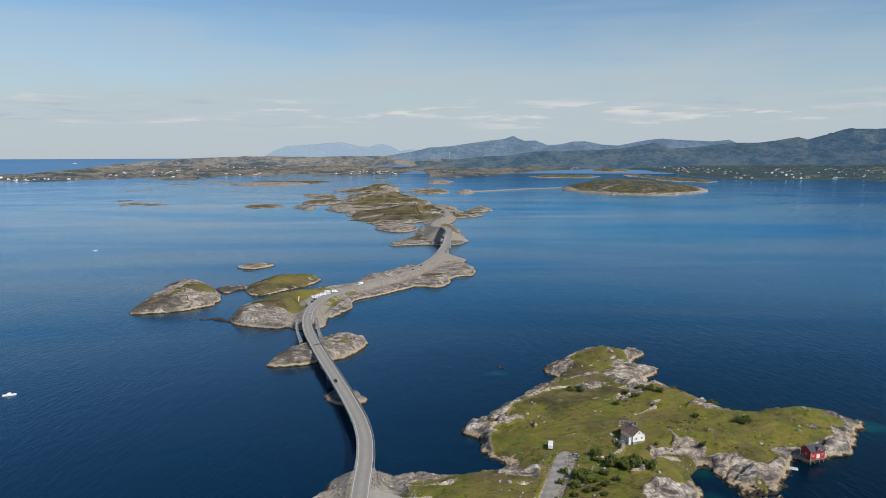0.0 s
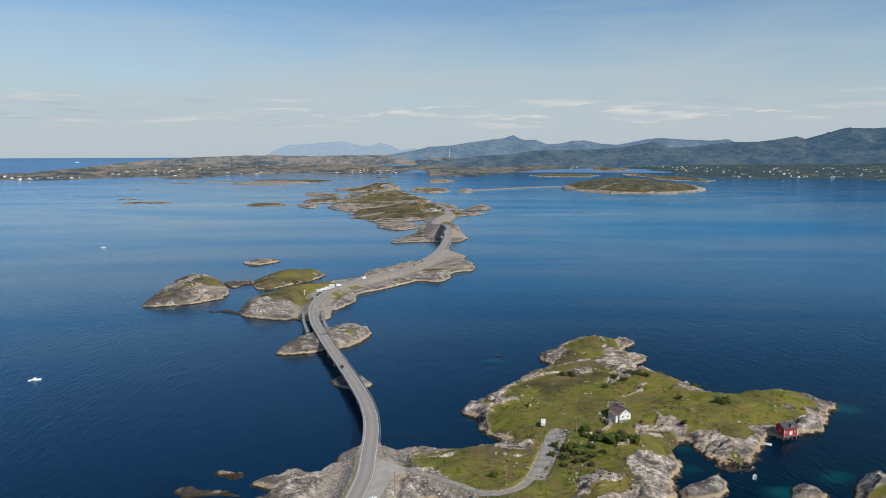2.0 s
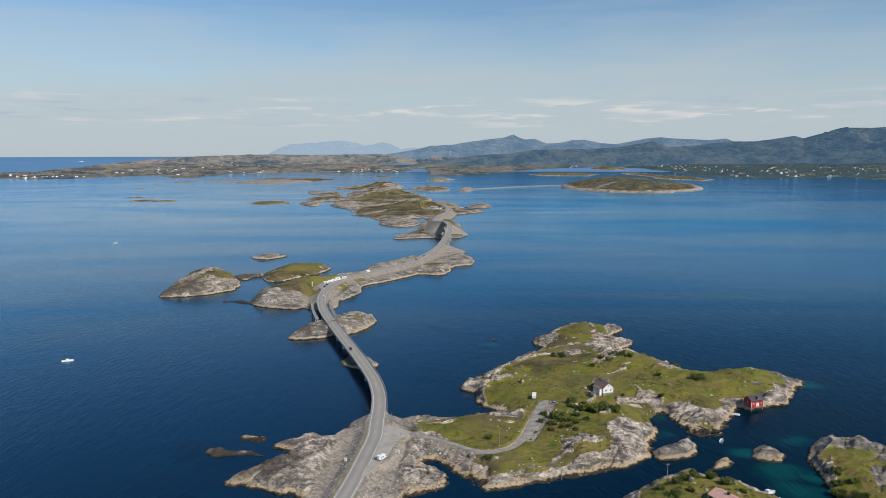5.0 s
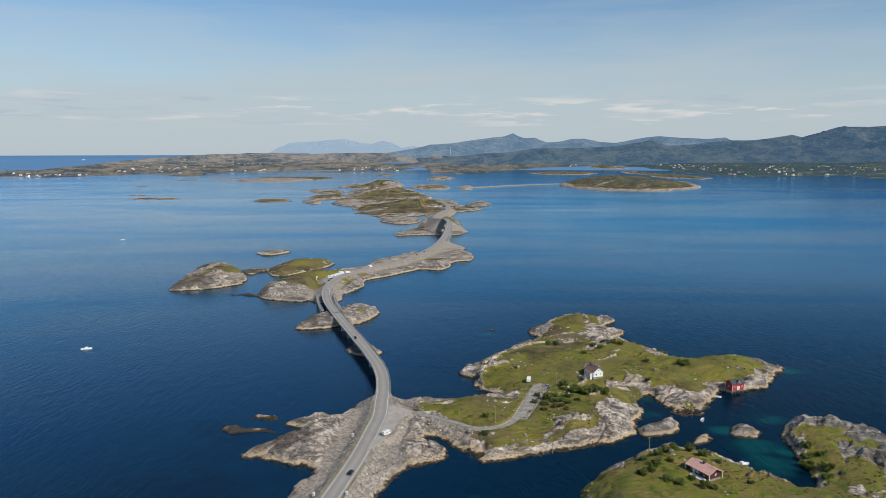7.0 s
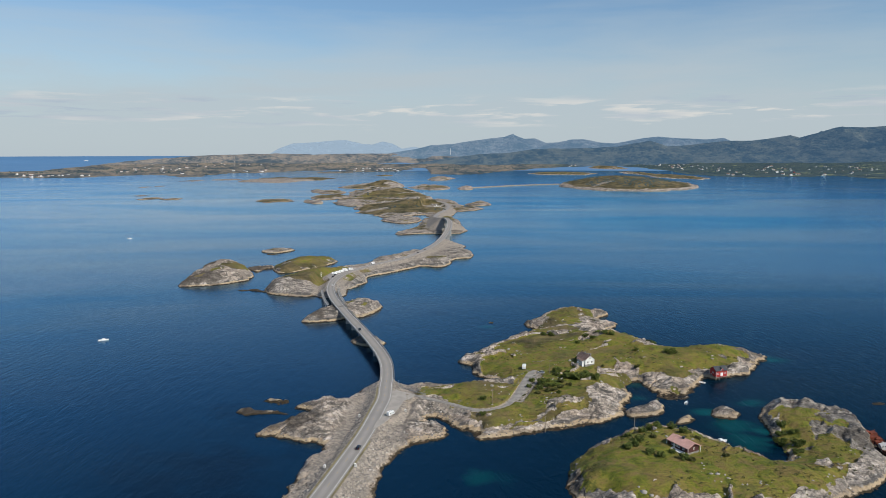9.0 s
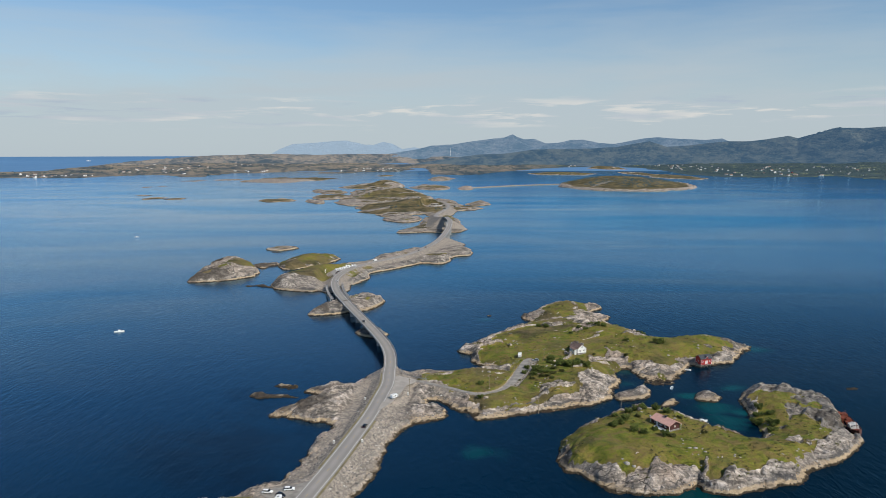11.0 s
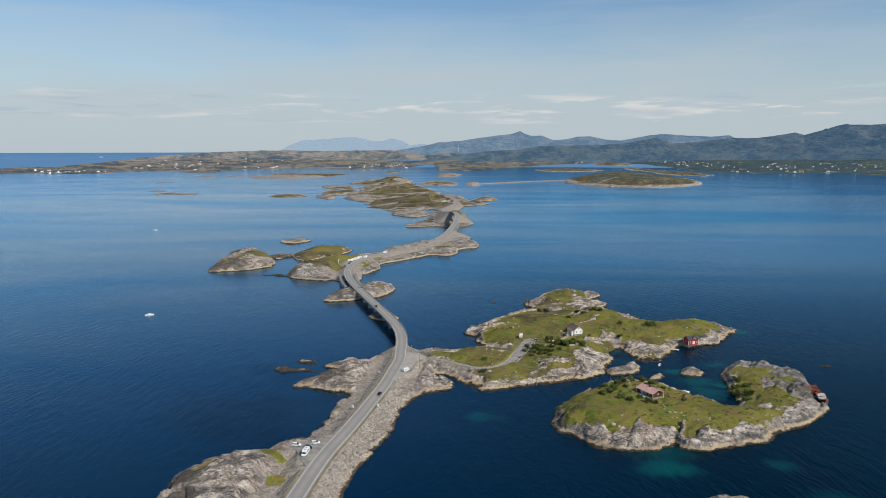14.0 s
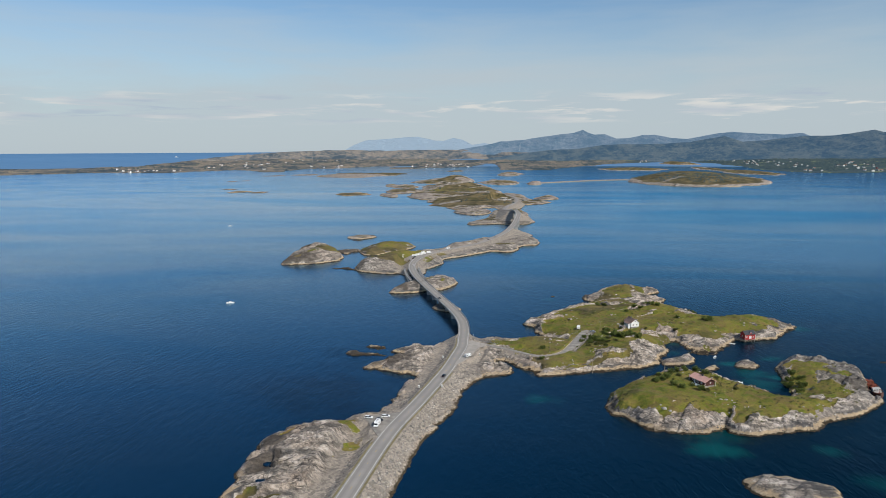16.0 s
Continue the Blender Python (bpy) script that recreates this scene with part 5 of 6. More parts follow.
other = copy_thing(motorhome, pose(-32.3, 218.5, 6.55, 0, 0, 52))
other.scale = (0.74, 0.8, 0.8)
tagged(other, "white motorhome standing in the gravel lay-by")
for x, y, turn in ((-135, 645, 22), (-131.5, 652, 24), (-129, 659, 26), (-125.5, 666, 24), (-120, 674, 30), (-127, 672, 24)):
    tagged(copy_thing(motorhome, pose(x, y, 7.02, 0, 0, turn)), "white motorhome in a row on the parking strip")
for x, y, turn in ((-133.5, 626, 82), (-133, 637, 76)):
    tagged(copy_thing(black_car, pose(x, y, 7.02, 0, 0, turn)), "black car parked on the island strip", group="parked cars")
bus = copy_thing(motorhome, pose(0, 0, 0))
tagged(bus, "white motorhome driving along the far causeway")
place_on_road(bus, 712, -1.7, True)
for y in (800, 830):
    far_car = copy_thing(black_car, pose(0, 0, 0))
    tagged(far_car, "dark car driving along the far causeway")
    place_on_road(far_car, y, 1.7)
white_drive = copy_thing(white_car, pose(0, 0, 0))
tagged(white_drive, "white car driving round the bridge curve", group="cars on the road")
place_on_road(white_drive, 575, 1.7)
silver = make_car(SILVER, "silver car parked at the end of the gravel lane", "parked cars")
silver.matrix_basis = pose(56.5, 287.5, ground_z(56.5, 287.5) + 0.05, 0, 0, 160)


def make_caravan():
    c = thing("caravan", "white touring caravan beside the gravel lane", "caravan")
    body = part("body", prism([(-2.6, 0.5), (2.3, 0.5), (2.75, 1.1), (2.6, 2.3), (2.2, 2.62), (-2.3, 2.62), (-2.7, 2.2)], -1.15, 1.15, 0.1), OFFWHITE, c)
    for s in (-1, 1):
        part("window", boxed(-0.6, s * 1.15 - 0.03, 1.4, 0.8, s * 1.15 + 0.03, 2.0, bevel=0.02), GLASS, body)
    part("front_window", boxed(2.62, -0.7, 1.45, 2.72, 0.7, 2.0, bevel=0.02), GLASS, body)
    part("drawbar", boxed(2.5, -0.08, 0.45, 3.9, 0.08, 0.6), GREY_TRIM, c)
    part("jockey_wheel", rod(bmesh.new(), (3.7, -0.06, 0.12), (3.7, 0.06, 0.12), 0.12), RUBBER, c)
    wheels(c, (-0.2,), 0.95, 0.33)
    return c


caravan = make_caravan()
caravan.matrix_basis = pose(47.2, 299.5, ground_z(47.2, 299.5), 0, 0, 80)


# ---- houses ----
def gable_walls(parent, x0, x1, y0, y1, eave, ridge, mat, name="wall"):
    """Four walls of a house whose ridge runs along y."""
    t, mid = 0.18, (x0 + x1) / 2
    for y in (y0, y1 - t):
        part(name, prism([(x0, -0.5), (x1, -0.5), (x1, eave), (mid, ridge), (x0, eave)], y, y + t), mat, parent)
    for x in (x0, x1 - t):
        part(name, boxed(x, y0 + t, -0.5, x + t, y1 - t, eave), mat, parent)


def gable_roof(parent, x0, x1, y0, y1, eave, ridge, mat, over=0.4, name="roof", thick=0.18):
    mid = (x0 + x1) / 2
    k = (ridge - eave) / (mid - x0)
    for s, xe in ((-1, x0 - over), (1, x1 + over)):
        z = eave - over * k + 0.12
        roof = part(name, slab([(mid, y0 - over, ridge + 0.12), (xe, y0 - over, z), (xe, y1 + over, z), (mid, y1 + over, ridge + 0.12)], thick), mat, parent)
        # battens of the tile rows
        bm = bmesh.new()
        for i in range(1, 7):
            f = i / 7
            xa, za = mid + (xe - mid) * f, ridge + 0.12 + (z - ridge - 0.12) * f
            box(bm, xa - 0.03, y0 - over, za - 0.03, xa + 0.03, y1 + over, za + 0.035)
        part("tile_row", bm, mat, roof)
    part("ridge_cap", boxed(mid - 0.14, y0 - over, ridge + 0.08, mid + 0.14, y1 + over, ridge + 0.2, bevel=0.04), mat, parent)


def window_at(parent, at, wide=1.0, high=1.1, frame_mat=None):
    """A window in the plane y = 0, facing -y."""
    w = part("window", boxed(-wide / 2, -0.03, -high / 2, wide / 2, 0.04, high / 2), GLASS, parent, at=at)
    fr = bmesh.new()
    for x in (-wide / 2, 0.0, wide / 2):
        box(fr, x - 0.05, -0.07, -high / 2 - 0.05, x + 0.05, 0.02, high / 2 + 0.05)
    for z in (-high / 2, high / 2):
        box(fr, -wide / 2, -0.065, z - 0.05, wide / 2, 0.02, z + 0.05)
    part("frame", fr, frame_mat or WHITE, w)
    return w


def make_white_house():
    h = thing("house", "white boarded house with a brown tiled roof", "house")
    gable_walls(h, -3.4, 3.4, -5.0, 5.0, 3.4, 6.0, WHITE)
    gable_roof(h, -3.4, 3.4, -5.0, 5.0, 3.4, 6.0, TILE_BROWN)
    part("foundation", boxed(-3.5, -5.1, -2.0, 3.5, 5.1, 0.25), STONE, h, "grey stone foundation")
    part("porch", prism([(-5.2, -1.5), (-3.3, -1.5), (-3.3, 3.1), (-5.2, 2.5)], -4.2, 2.6), WHITE, h, "white lean-to along the side")
    part("porch_roof", slab([(-3.2, -4.5, 3.42), (-5.6, -4.5, 2.62), (-5.6, 2.9, 2.62), (-3.2, 2.9, 3.42)], 0.14), TILE_BROWN, h)
    ch = part("chimney", boxed(-0.35, 0.6, 5.0, 0.35, 1.3, 6.9), STONE, h, "dark brick chimney")
    part("chimney_cap", boxed(-0.42, 0.53, 6.88, 0.42, 1.37, 7.0), SLATE, ch)
    for y in (-2.6, -0.4, 1.6):
        window_at(h, pose(-5.22, y, 1.5, 0, 0, -90), 0.9, 1.0)
    window_at(h, pose(-1.5, -5.0, 1.7), 0.9, 1.1)
    window_at(h, pose(1.5, -5.0, 1.7), 0.9, 1.1)
    window_at(h, pose(0, -5.0, 4.3), 0.8, 0.9)
    part("door", boxed(3.38, 1.0, 0, 3.48, 1.95, 2.1), GREY_WOOD, h)
    return h


house = make_white_house()
HOUSE_BASE = ground_z(88.3, 306)
house.matrix_basis = pose(88.3, 306, HOUSE_BASE + 0.3, 0, 0, 20)

ruin = thing("foundation_walls", "low stone walls of a roofless outbuilding with timber beams", "ruin")
gz = ground_z(91, 325)
for args in ((-4.5, -2.6, -1.5, 4.5, -2.1, 0.9), (-4.5, 2.1, -1.5, 4.5, 2.6, 0.9), (-4.5, -2.1, -1.5, -4.0, 2.1, 0.7), (4.0, -2.1, -1.5, 4.5, 2.1, 0.8)):
    part("wall", boxed(*args, bevel=0.08), STONE, ruin)
for x in (-2.5, 0.2, 2.6):
    part("beam", boxed(x, -3.0, 0.9, x + 0.2, 3.0, 1.12), GREY_WOOD, ruin)
ruin.matrix_basis = pose(91, 325, gz, 0, 0, -18)


def make_boathouse():
    h = thing("boathouse", "red boarded boathouse with dark roof on timber stilts", "boathouse")
    gable_walls(h, -3.2, 3.2, -4.6, 4.6, 4.0, 6.2, RED_WOOD)
    gable_roof(h, -3.2, 3.2, -4.6, 4.6, 4.0, 6.2, SLATE, 0.35)
    part("floor", boxed(-3.3, -4.7, -0.75, 3.3, 4.7, -0.45), GREY_WOOD, h)
    d = part("dormer", prism([(-1.3, 4.3), (1.3, 4.3), (0, 5.7)], -0.2, 2.2), RED_WOOD, h, at=pose(3.4, 0.2, 0, 0, 0, 90))
    part("dormer_trim", prism([(-1.6, 4.1), (0, 5.85), (1.6, 4.1), (1.45, 4.1), (0, 5.65), (-1.45, 4.1)], -0.28, -0.18), WHITE, d)
    part("dormer_roof", prism([(-1.6, 4.16), (0, 5.92), (1.6, 4.16), (1.6, 4.05), (0, 5.8), (-1.6, 4.05)], -0.15, 2.6), SLATE, d)
    door = part("door", boxed(3.19, -0.9, 0.1, 3.28, 1.1, 2.5), WHITE, h, "white double door")
    part("door_brace", boxed(3.27, 0.05, 0.15, 3.32, 0.15, 2.45), GREY_WOOD, door)
    for y in (-3.0, 3.0):
        window_at(h, pose(3.2, y, 1.9, 0, 0, 90), 0.9, 1.0)
    window_at(h, pose(0, -4.6, 2.0), 1.0, 1.1)
    for x in (-3.0, 0, 3.0):
        for y in (-4.3, -1.5, 1.5, 4.3):
            part("stilt", rod(bmesh.new(), (x, y, -4.5), (x, y, -0.7), 0.16), GREY_WOOD, h)
    for s in (-3.24, 3.24):
        for y in (-4.6, 4.6):
            part("corner_board", boxed(s - 0.08, y - 0.1, -0.4, s + 0.08, y + 0.1, 4.0), WHITE, h)
    return h


boathouse = make_boathouse()
boathouse.matrix_basis = pose(172.5, 298.5, 2.6, 0, 0, -72) @ Matrix.Diagonal((0.92, 0.92, 0.92, 1))


def make_cabin():
    h = thing("cabin", "dark brown boarded cabin with a faded pink roof", "cabin")
    gable_walls(h, -3.7, 3.7, -6.5, 5.0, 2.7, 4.3, BROWN_WOOD)
    gable_roof(h, -3.7, 3.7, -6.9, 5.2, 2.7, 4.3, TILE_PINK, 0.6)
    part("foundation", boxed(-3.8, -6.6, -2.2, 3.8, 5.1, 0.1), STONE, h, "grey stone foundation")
    part("veranda", boxed(-6.2, -5.5, -1.2, -3.75, 3.0, 0.05), WHITE, h, "pale painted veranda deck")
    ch = part("chimney", boxed(-0.4, -1.2, 3.5, 0.4, -0.3, 5.2), SLATE, h, "dark chimney")
    part("chimney_cap", boxed(-0.5, -1.3, 5.18, 0.5, -0.2, 5.3), SLATE, ch)
    for y in (-4.2, -1.6, -0.2, 2.6):
        window_at(h, pose(-3.72, y, 1.5, 0, 0, -90), 1.1, 1.2)
    window_at(h, pose(0.6, -6.5, 1.6), 0.8, 0.8)
    part("door", boxed(-3.84, 0.8, 0.05, -3.7, 1.7, 2.1), WHITE, h)
    for x, y in ((3.9, -7.2), (-3.9, -7.2), (-4.1, 5.5)):
        part("roof_post", boxed(x - 0.09, y - 0.09, -1.5, x + 0.09, y + 0.09, 2.6), WHITE, h)
    return h


cabin = make_cabin()
cabin.matrix_basis = pose(107.5, 174.5, ground_z(107.5, 174.5) + 0.5, 0, 0, 28)


# rock pools on the bare western point
for x, y, a, b in ((-110, 60, 4.2, 3.4), (-99, 47.5, 2.6, 2.0), (-106.5, 40.5, 3.2, 2.2)):
    bm = bmesh.new()
    level = ground_z(x, y) + 0.55
    ring = [bm.verts.new((x + a * (1 + 0.15 * math.sin(3 * t)) * math.cos(t), y + b * (1 + 0.15 * math.cos(2 * t)) * math.sin(t), level)) for t in (2 * math.pi * k / 24 for k in range(24))]
    low = [bm.verts.new((v.co.x, v.co.y, level - 1.5)) for v in ring]
    bm.faces.new(ring)
    for k in range(24):
        bm.faces.new((ring[k], low[k], low[(k + 1) % 24], ring[(k + 1) % 24]))
    tagged(part("water", bm, SEA), "still dark rock pool in bare rock", "pool", kind="structure")

# ---- poles, markers, boats ----
def make_pole(label):
    p = thing("utility_pole", label, "utility pole", "utility poles")
    part("pole", rod(bmesh.new(), (0, 0, -1.5), (0, 0, 9.0), 0.16, 0.11, 10), POLE_WOOD, p)
    arm = part("crossarm", boxed(-0.9, -0.06, 8.35, 0.9, 0.06, 8.5), POLE_WOOD, p)
    for x in (-0.8, 0.0, 0.8):
        part("insulator", rod(bmesh.new(), (x, 0, 8.5), (x, 0, 8.72), 0.06, 0.04), WHITE, arm)
    return p


pole = make_pole("grey timber utility pole standing in the turf")
pole.matrix_basis = pose(62, 287, ground_z(62, 287), 0, 0, 20)
for x, y in ((49, 211.5), (22.5, 232.5), (91, 196), (-24.5, 232)):
    copy_thing(pole, pose(x, y, ground_z(x, y), 0, 0, 20))


def make_marker():
    m = thing("roadside_cabinet", "small white roadside cabinet on a stone base", "cabinet", "roadside cabinets")
    part("base", boxed(-0.6, -0.5, -0.6, 0.6, 0.5, 0.2, bevel=0.05), STONE, m)
    b = part("body", boxed(-0.5, -0.4, 0.2, 0.5, 0.4, 1.5, bevel=0.05), WHITE, m)
    part("door", boxed(-0.42, -0.43, 0.3, 0.42, -0.4, 1.4), WORN_WHITE, b)
    return m


marker = make_marker()
marker.matrix_basis = pose(-57, 160.5, ground_z(-57, 160.5))
for x, y in ((-46 + 3.0, 159), (-49.5, 221), (-25.2, 228.5)):
    copy_thing(marker, pose(x, y, ground_z(x, y)))


def make_sculpture():
    bm = bmesh.new()
    box(bm, -0.35, -0.35, -0.5, 0.35, 0.35, 5.5, 0.1)
    box(bm, 0.3, -0.3, 4.7, 2.0, 0.3, 5.4, 0.1)
    box(bm, 0.3, -0.3, 2.6, 1.4, 0.3, 3.2, 0.1)
    box(bm, -0.9, -0.6, -0.6, 1.0, 0.6, 0.3, 0.1)
    bmesh.ops.scale(bm, vec=(0.75, 0.75, 0.8), verts=bm.verts)
    return tagged(part("sculpture", bm, WHITE), "white angular standing sculpture on the grassy knoll", "sculpture")


make_sculpture().matrix_basis = pose(-148, 632, ground_z(-148, 632), 0, 0, 15)


def make_boat(label, length=5.5, cabin=False):
    b = thing("boat", label, "boat", "small boats")
    l, w = length / 2, length * 0.19
    hull = bmesh.new()
    rings = []
    for f, ww, zz in ((-1.0, 0.85, 0.0), (-0.5, 1.0, 0.0), (0.2, 1.0, 0.03), (0.7, 0.62, 0.14), (1.0, 0.05, 0.3)):
        rings.append([hull.verts.new(p) for p in ((f * l, -ww * w, 0.65 + zz), (f * l, -ww * w * 0.7, -0.2), (f * l, ww * w * 0.7, -0.2), (f * l, ww * w, 0.65 + zz), (f * l, ww * w * 0.85, 0.6 + zz), (f * l, ww * w * 0.6, 0.15), (f * l, -ww * w * 0.6, 0.15), (f * l, -ww * w * 0.85, 0.6 + zz))])
    for p, q in zip(rings, rings[1:]):
        for i in range(8):
            hull.faces.new((p[i], p[(i + 1) % 8], q[(i + 1) % 8], q[i]))
    hull.faces.new(rings[0])
    hull.faces.new(rings[-1][::-1])
    part("hull", hull, OFFWHITE, b)
    for f in (-0.45, 0.15):
        part("thwart", boxed(f * l - 0.15, -w * 0.8, 0.38, f * l + 0.15, w * 0.8, 0.46), GREY_WOOD, b)
    eng = part("outboard_motor", boxed(-l - 0.3, -0.17, 0.45, -l + 0.05, 0.17, 1.05, bevel=0.05), GREY_TRIM, b)
    part("leg", boxed(-l - 0.2, -0.06, -0.5, -l - 0.05, 0.06, 0.5), GREY_TRIM, eng)
    if cabin:
        part("wheelhouse", prism([(-0.3 * l, 0.5), (0.4 * l, 0.5), (0.25 * l, 1.6), (-0.25 * l, 1.7)], -w * 0.65, w * 0.65, 0.05), OFFWHITE, b)
        part("windscreen", boxed(0.24 * l, -w * 0.5, 1.0, 0.36 * l, w * 0.5, 1.45), GLASS, b)
    return b


dinghy = make_boat("white open dinghy moored on the water", 4.6)
dinghy.matrix_basis = pose(137, 254, 0, 0, 0, 60)
launch = make_boat("white motor launch with a small wheelhouse", 7.5, True)
launch.matrix_basis = pose(136, 200, 0, 0, 0, 20)
tagged(copy_thing(launch, pose(-273, 388, 0, 0, 0, 25)), "white motor launch out on the open sea")
tagged(copy_thing(launch, pose(-557, 1037, 0, 0, 0, 15)), "white motor launch far out on the sea")
ship = copy_thing(launch, pose(*[float(c) for c in far(np.array(-28.5 * 300.0), np.array(15800.0), np.array(0.0))], 0, 0, 10))
ship.scale = (3.4, 3.4, 3.4)
tagged(ship, "white ship far out towards the horizon", "ship")
raft = thing("floating_jetty", "small white floating jetty moored off the boathouse", "jetty")
part("deck", boxed(-2.6, -1.5, 0.25, 2.6, 1.5, 0.5, bevel=0.04), WORN_WHITE, raft)
for x in (-1.8, 1.8):
    part("float", boxed(x - 0.6, -1.4, -0.25, x + 0.6, 1.4, 0.25, bevel=0.08), GREY_TRIM, raft)
raft.matrix_basis = pose(158.5, 290, 0, 0, 0, -25)


def make_wreck():
    w = thing("shipwreck", "rusted red wreck of a small ship aground on the rocks", "shipwreck")
    hull = bmesh.new()
    rings = []
    for x, half, top in ((-15, 2.6, 3.4), (-10, 3.4, 2.9), (-3, 3.6, 2.4), (4, 3.6, 2.4), (10, 2.9, 3.0), (14, 1.4, 3.9), (16.5, 0.15, 4.6)):
        rings.append([hull.verts.new(p) for p in ((x, -half, top), (x, -half * 0.92, 0.6), (x, -half * 0.5, -1.6), (x, half * 0.5, -1.6), (x, half * 0.92, 0.6), (x, half, top), (x, half * 0.94, top - 0.1), (x, half * 0.9, top - 1.0), (x, -half * 0.9, top - 1.0), (x, -half * 0.94, top - 0.1))])
    for p, q in zip(rings, rings[1:]):
        for i in range(10):
            hull.faces.new((p[i], p[(i + 1) % 10], q[(i + 1) % 10], q[i]))
    hull.faces.new(rings[0])
    hull.faces.new(rings[-1][::-1])
    h = part("hull", hull, DARK_HULL, w, "dark rust-streaked hull")
    part("foredeck", prism([(9.5, 2.5), (16, 4.2), (16, 4.35), (9.5, 2.75)], -1.2, 1.2), RUST, h, "red rusted foredeck")
    part("bulwark", prism([(3, 2.4), (10, 2.9), (15.5, 4.4), (15.5, 4.9), (10, 3.5), (3, 2.9)], -0.1, 0.1), RUST, h, at=pose(0, -2.9, 0, 0, 0, 4))
    wh = part("wheelhouse", prism([(3.5, 2.0), (9.5, 2.0), (9.2, 4.0), (8.2, 5.6), (4.8, 5.6), (4.0, 4.0)], -2.2, 2.0, 0.1), WORN_WHITE, w, "peeling white wheelhouse")
    for y in (-1.3, 0.0, 1.3):
        part("window", boxed(8.2, y - 0.4, 4.2, 8.95, y + 0.4, 4.9), GLASS, wh)
    part("funnel", rod(bmesh.new(), (2.0, 0.4, 2), (1.4, 0.8, 4.6), 0.7, 0.6, 12), WORN_WHITE, w)
    for k, (x, y, s, hgt) in enumerate(((-6, 1.0, 2.2, 4.2), (-9, -1.0, 2.6, 5.0), (-12.5, 0.5, 2.4, 5.6), (-3, -0.8, 1.6, 3.6), (-13.5, -1.5, 1.5, 6.2))):
        bm = boxed(x - s, y - s * 0.6, 1.0, x + s, y + s * 0.6, hgt, bevel=0.15)
        for v in bm.verts:
            v.co.x += 0.25 * math.sin(3 * v.co.z + k)
            v.co.y += 0.2 * math.cos(2 * v.co.x + k)
        part("deck_wreckage", bm, RUST, w, "torn red rusted plating")
    for x, y, z in ((-8, 0, 9.0), (12, 0, 8.0)):
        part("mast", rod(bmesh.new(), (x, y, 2), (x - 0.5, y + 0.8, z), 0.18, 0.1), RUST, w)
    for k in range(9):
        x = -13 + 1.6 * k
        part("rib", rod(bmesh.new(), (x, -3.1, 1.0), (x + 0.3, -2.5, 4.6 + math.sin(k * 2.1)), 0.14, 0.1, 6), RUST, w)
    return w


wreck = make_wreck()
wreck.matrix_basis = pose(214, 196, -1.3, 14, -4, -104) @ Matrix.Diagonal((0.92, 0.95, 0.8, 1))


# ---- bushes ----
def make_bush(seed, leaves, size, mat, label):
    rnd = random.Random(seed)
    b = thing("bush", label, "bush", "bushes")
    stem = bmesh.new()
    for k in range(5):
        a = 2 * math.pi * k / 5 + rnd.random()
        rod(stem, (0, 0, -0.4), (size[0] * 0.5 * math.cos(a), size[1] * 0.5 * math.sin(a), size[2] * 0.6), 0.09, 0.03, 5)
    part("stems", stem, BARK, b)
    clumps = [(rnd.uniform(-0.62, 0.62), rnd.uniform(-0.62, 0.62), rnd.uniform(0.25, 0.75), rnd.uniform(0.28, 0.48)) for _ in range(13)]
    verts, faces = [], []
    for k in range(leaves):
        cx, cy, cz, r = clumps[k % len(clumps)]
        d = Vector((rnd.gauss(0, 1), rnd.gauss(0, 1), rnd.gauss(0, 1))).normalized() * r * rnd.uniform(0.6, 1.08)
        p = Vector(((cx + d.x) * size[0], (cy + d.y) * size[1], max(0.02, cz + 0.8 * d.z) * size[2]))
        t = Euler((rnd.uniform(-0.9, 0.9), rnd.uniform(-0.9, 0.9), rnd.uniform(0, 6.3))).to_matrix()
        s = rnd.uniform(0.16, 0.34)
        n = len(verts)
        verts += [tuple(p + t @ Vector(q)) for q in ((-s, 0, 0), (0, -0.55 * s, 0.1 * s), (s, 0, 0), (0, 0.55 * s, 0.1 * s))]
        faces.append((n, n + 1, n + 2, n + 3))
    me = bpy.data.meshes.new("crown")
    me.from_pydata(verts, [], faces)
    me.materials.append(mat)
    crown = new("crown", me)
    crown.parent = b
    return b


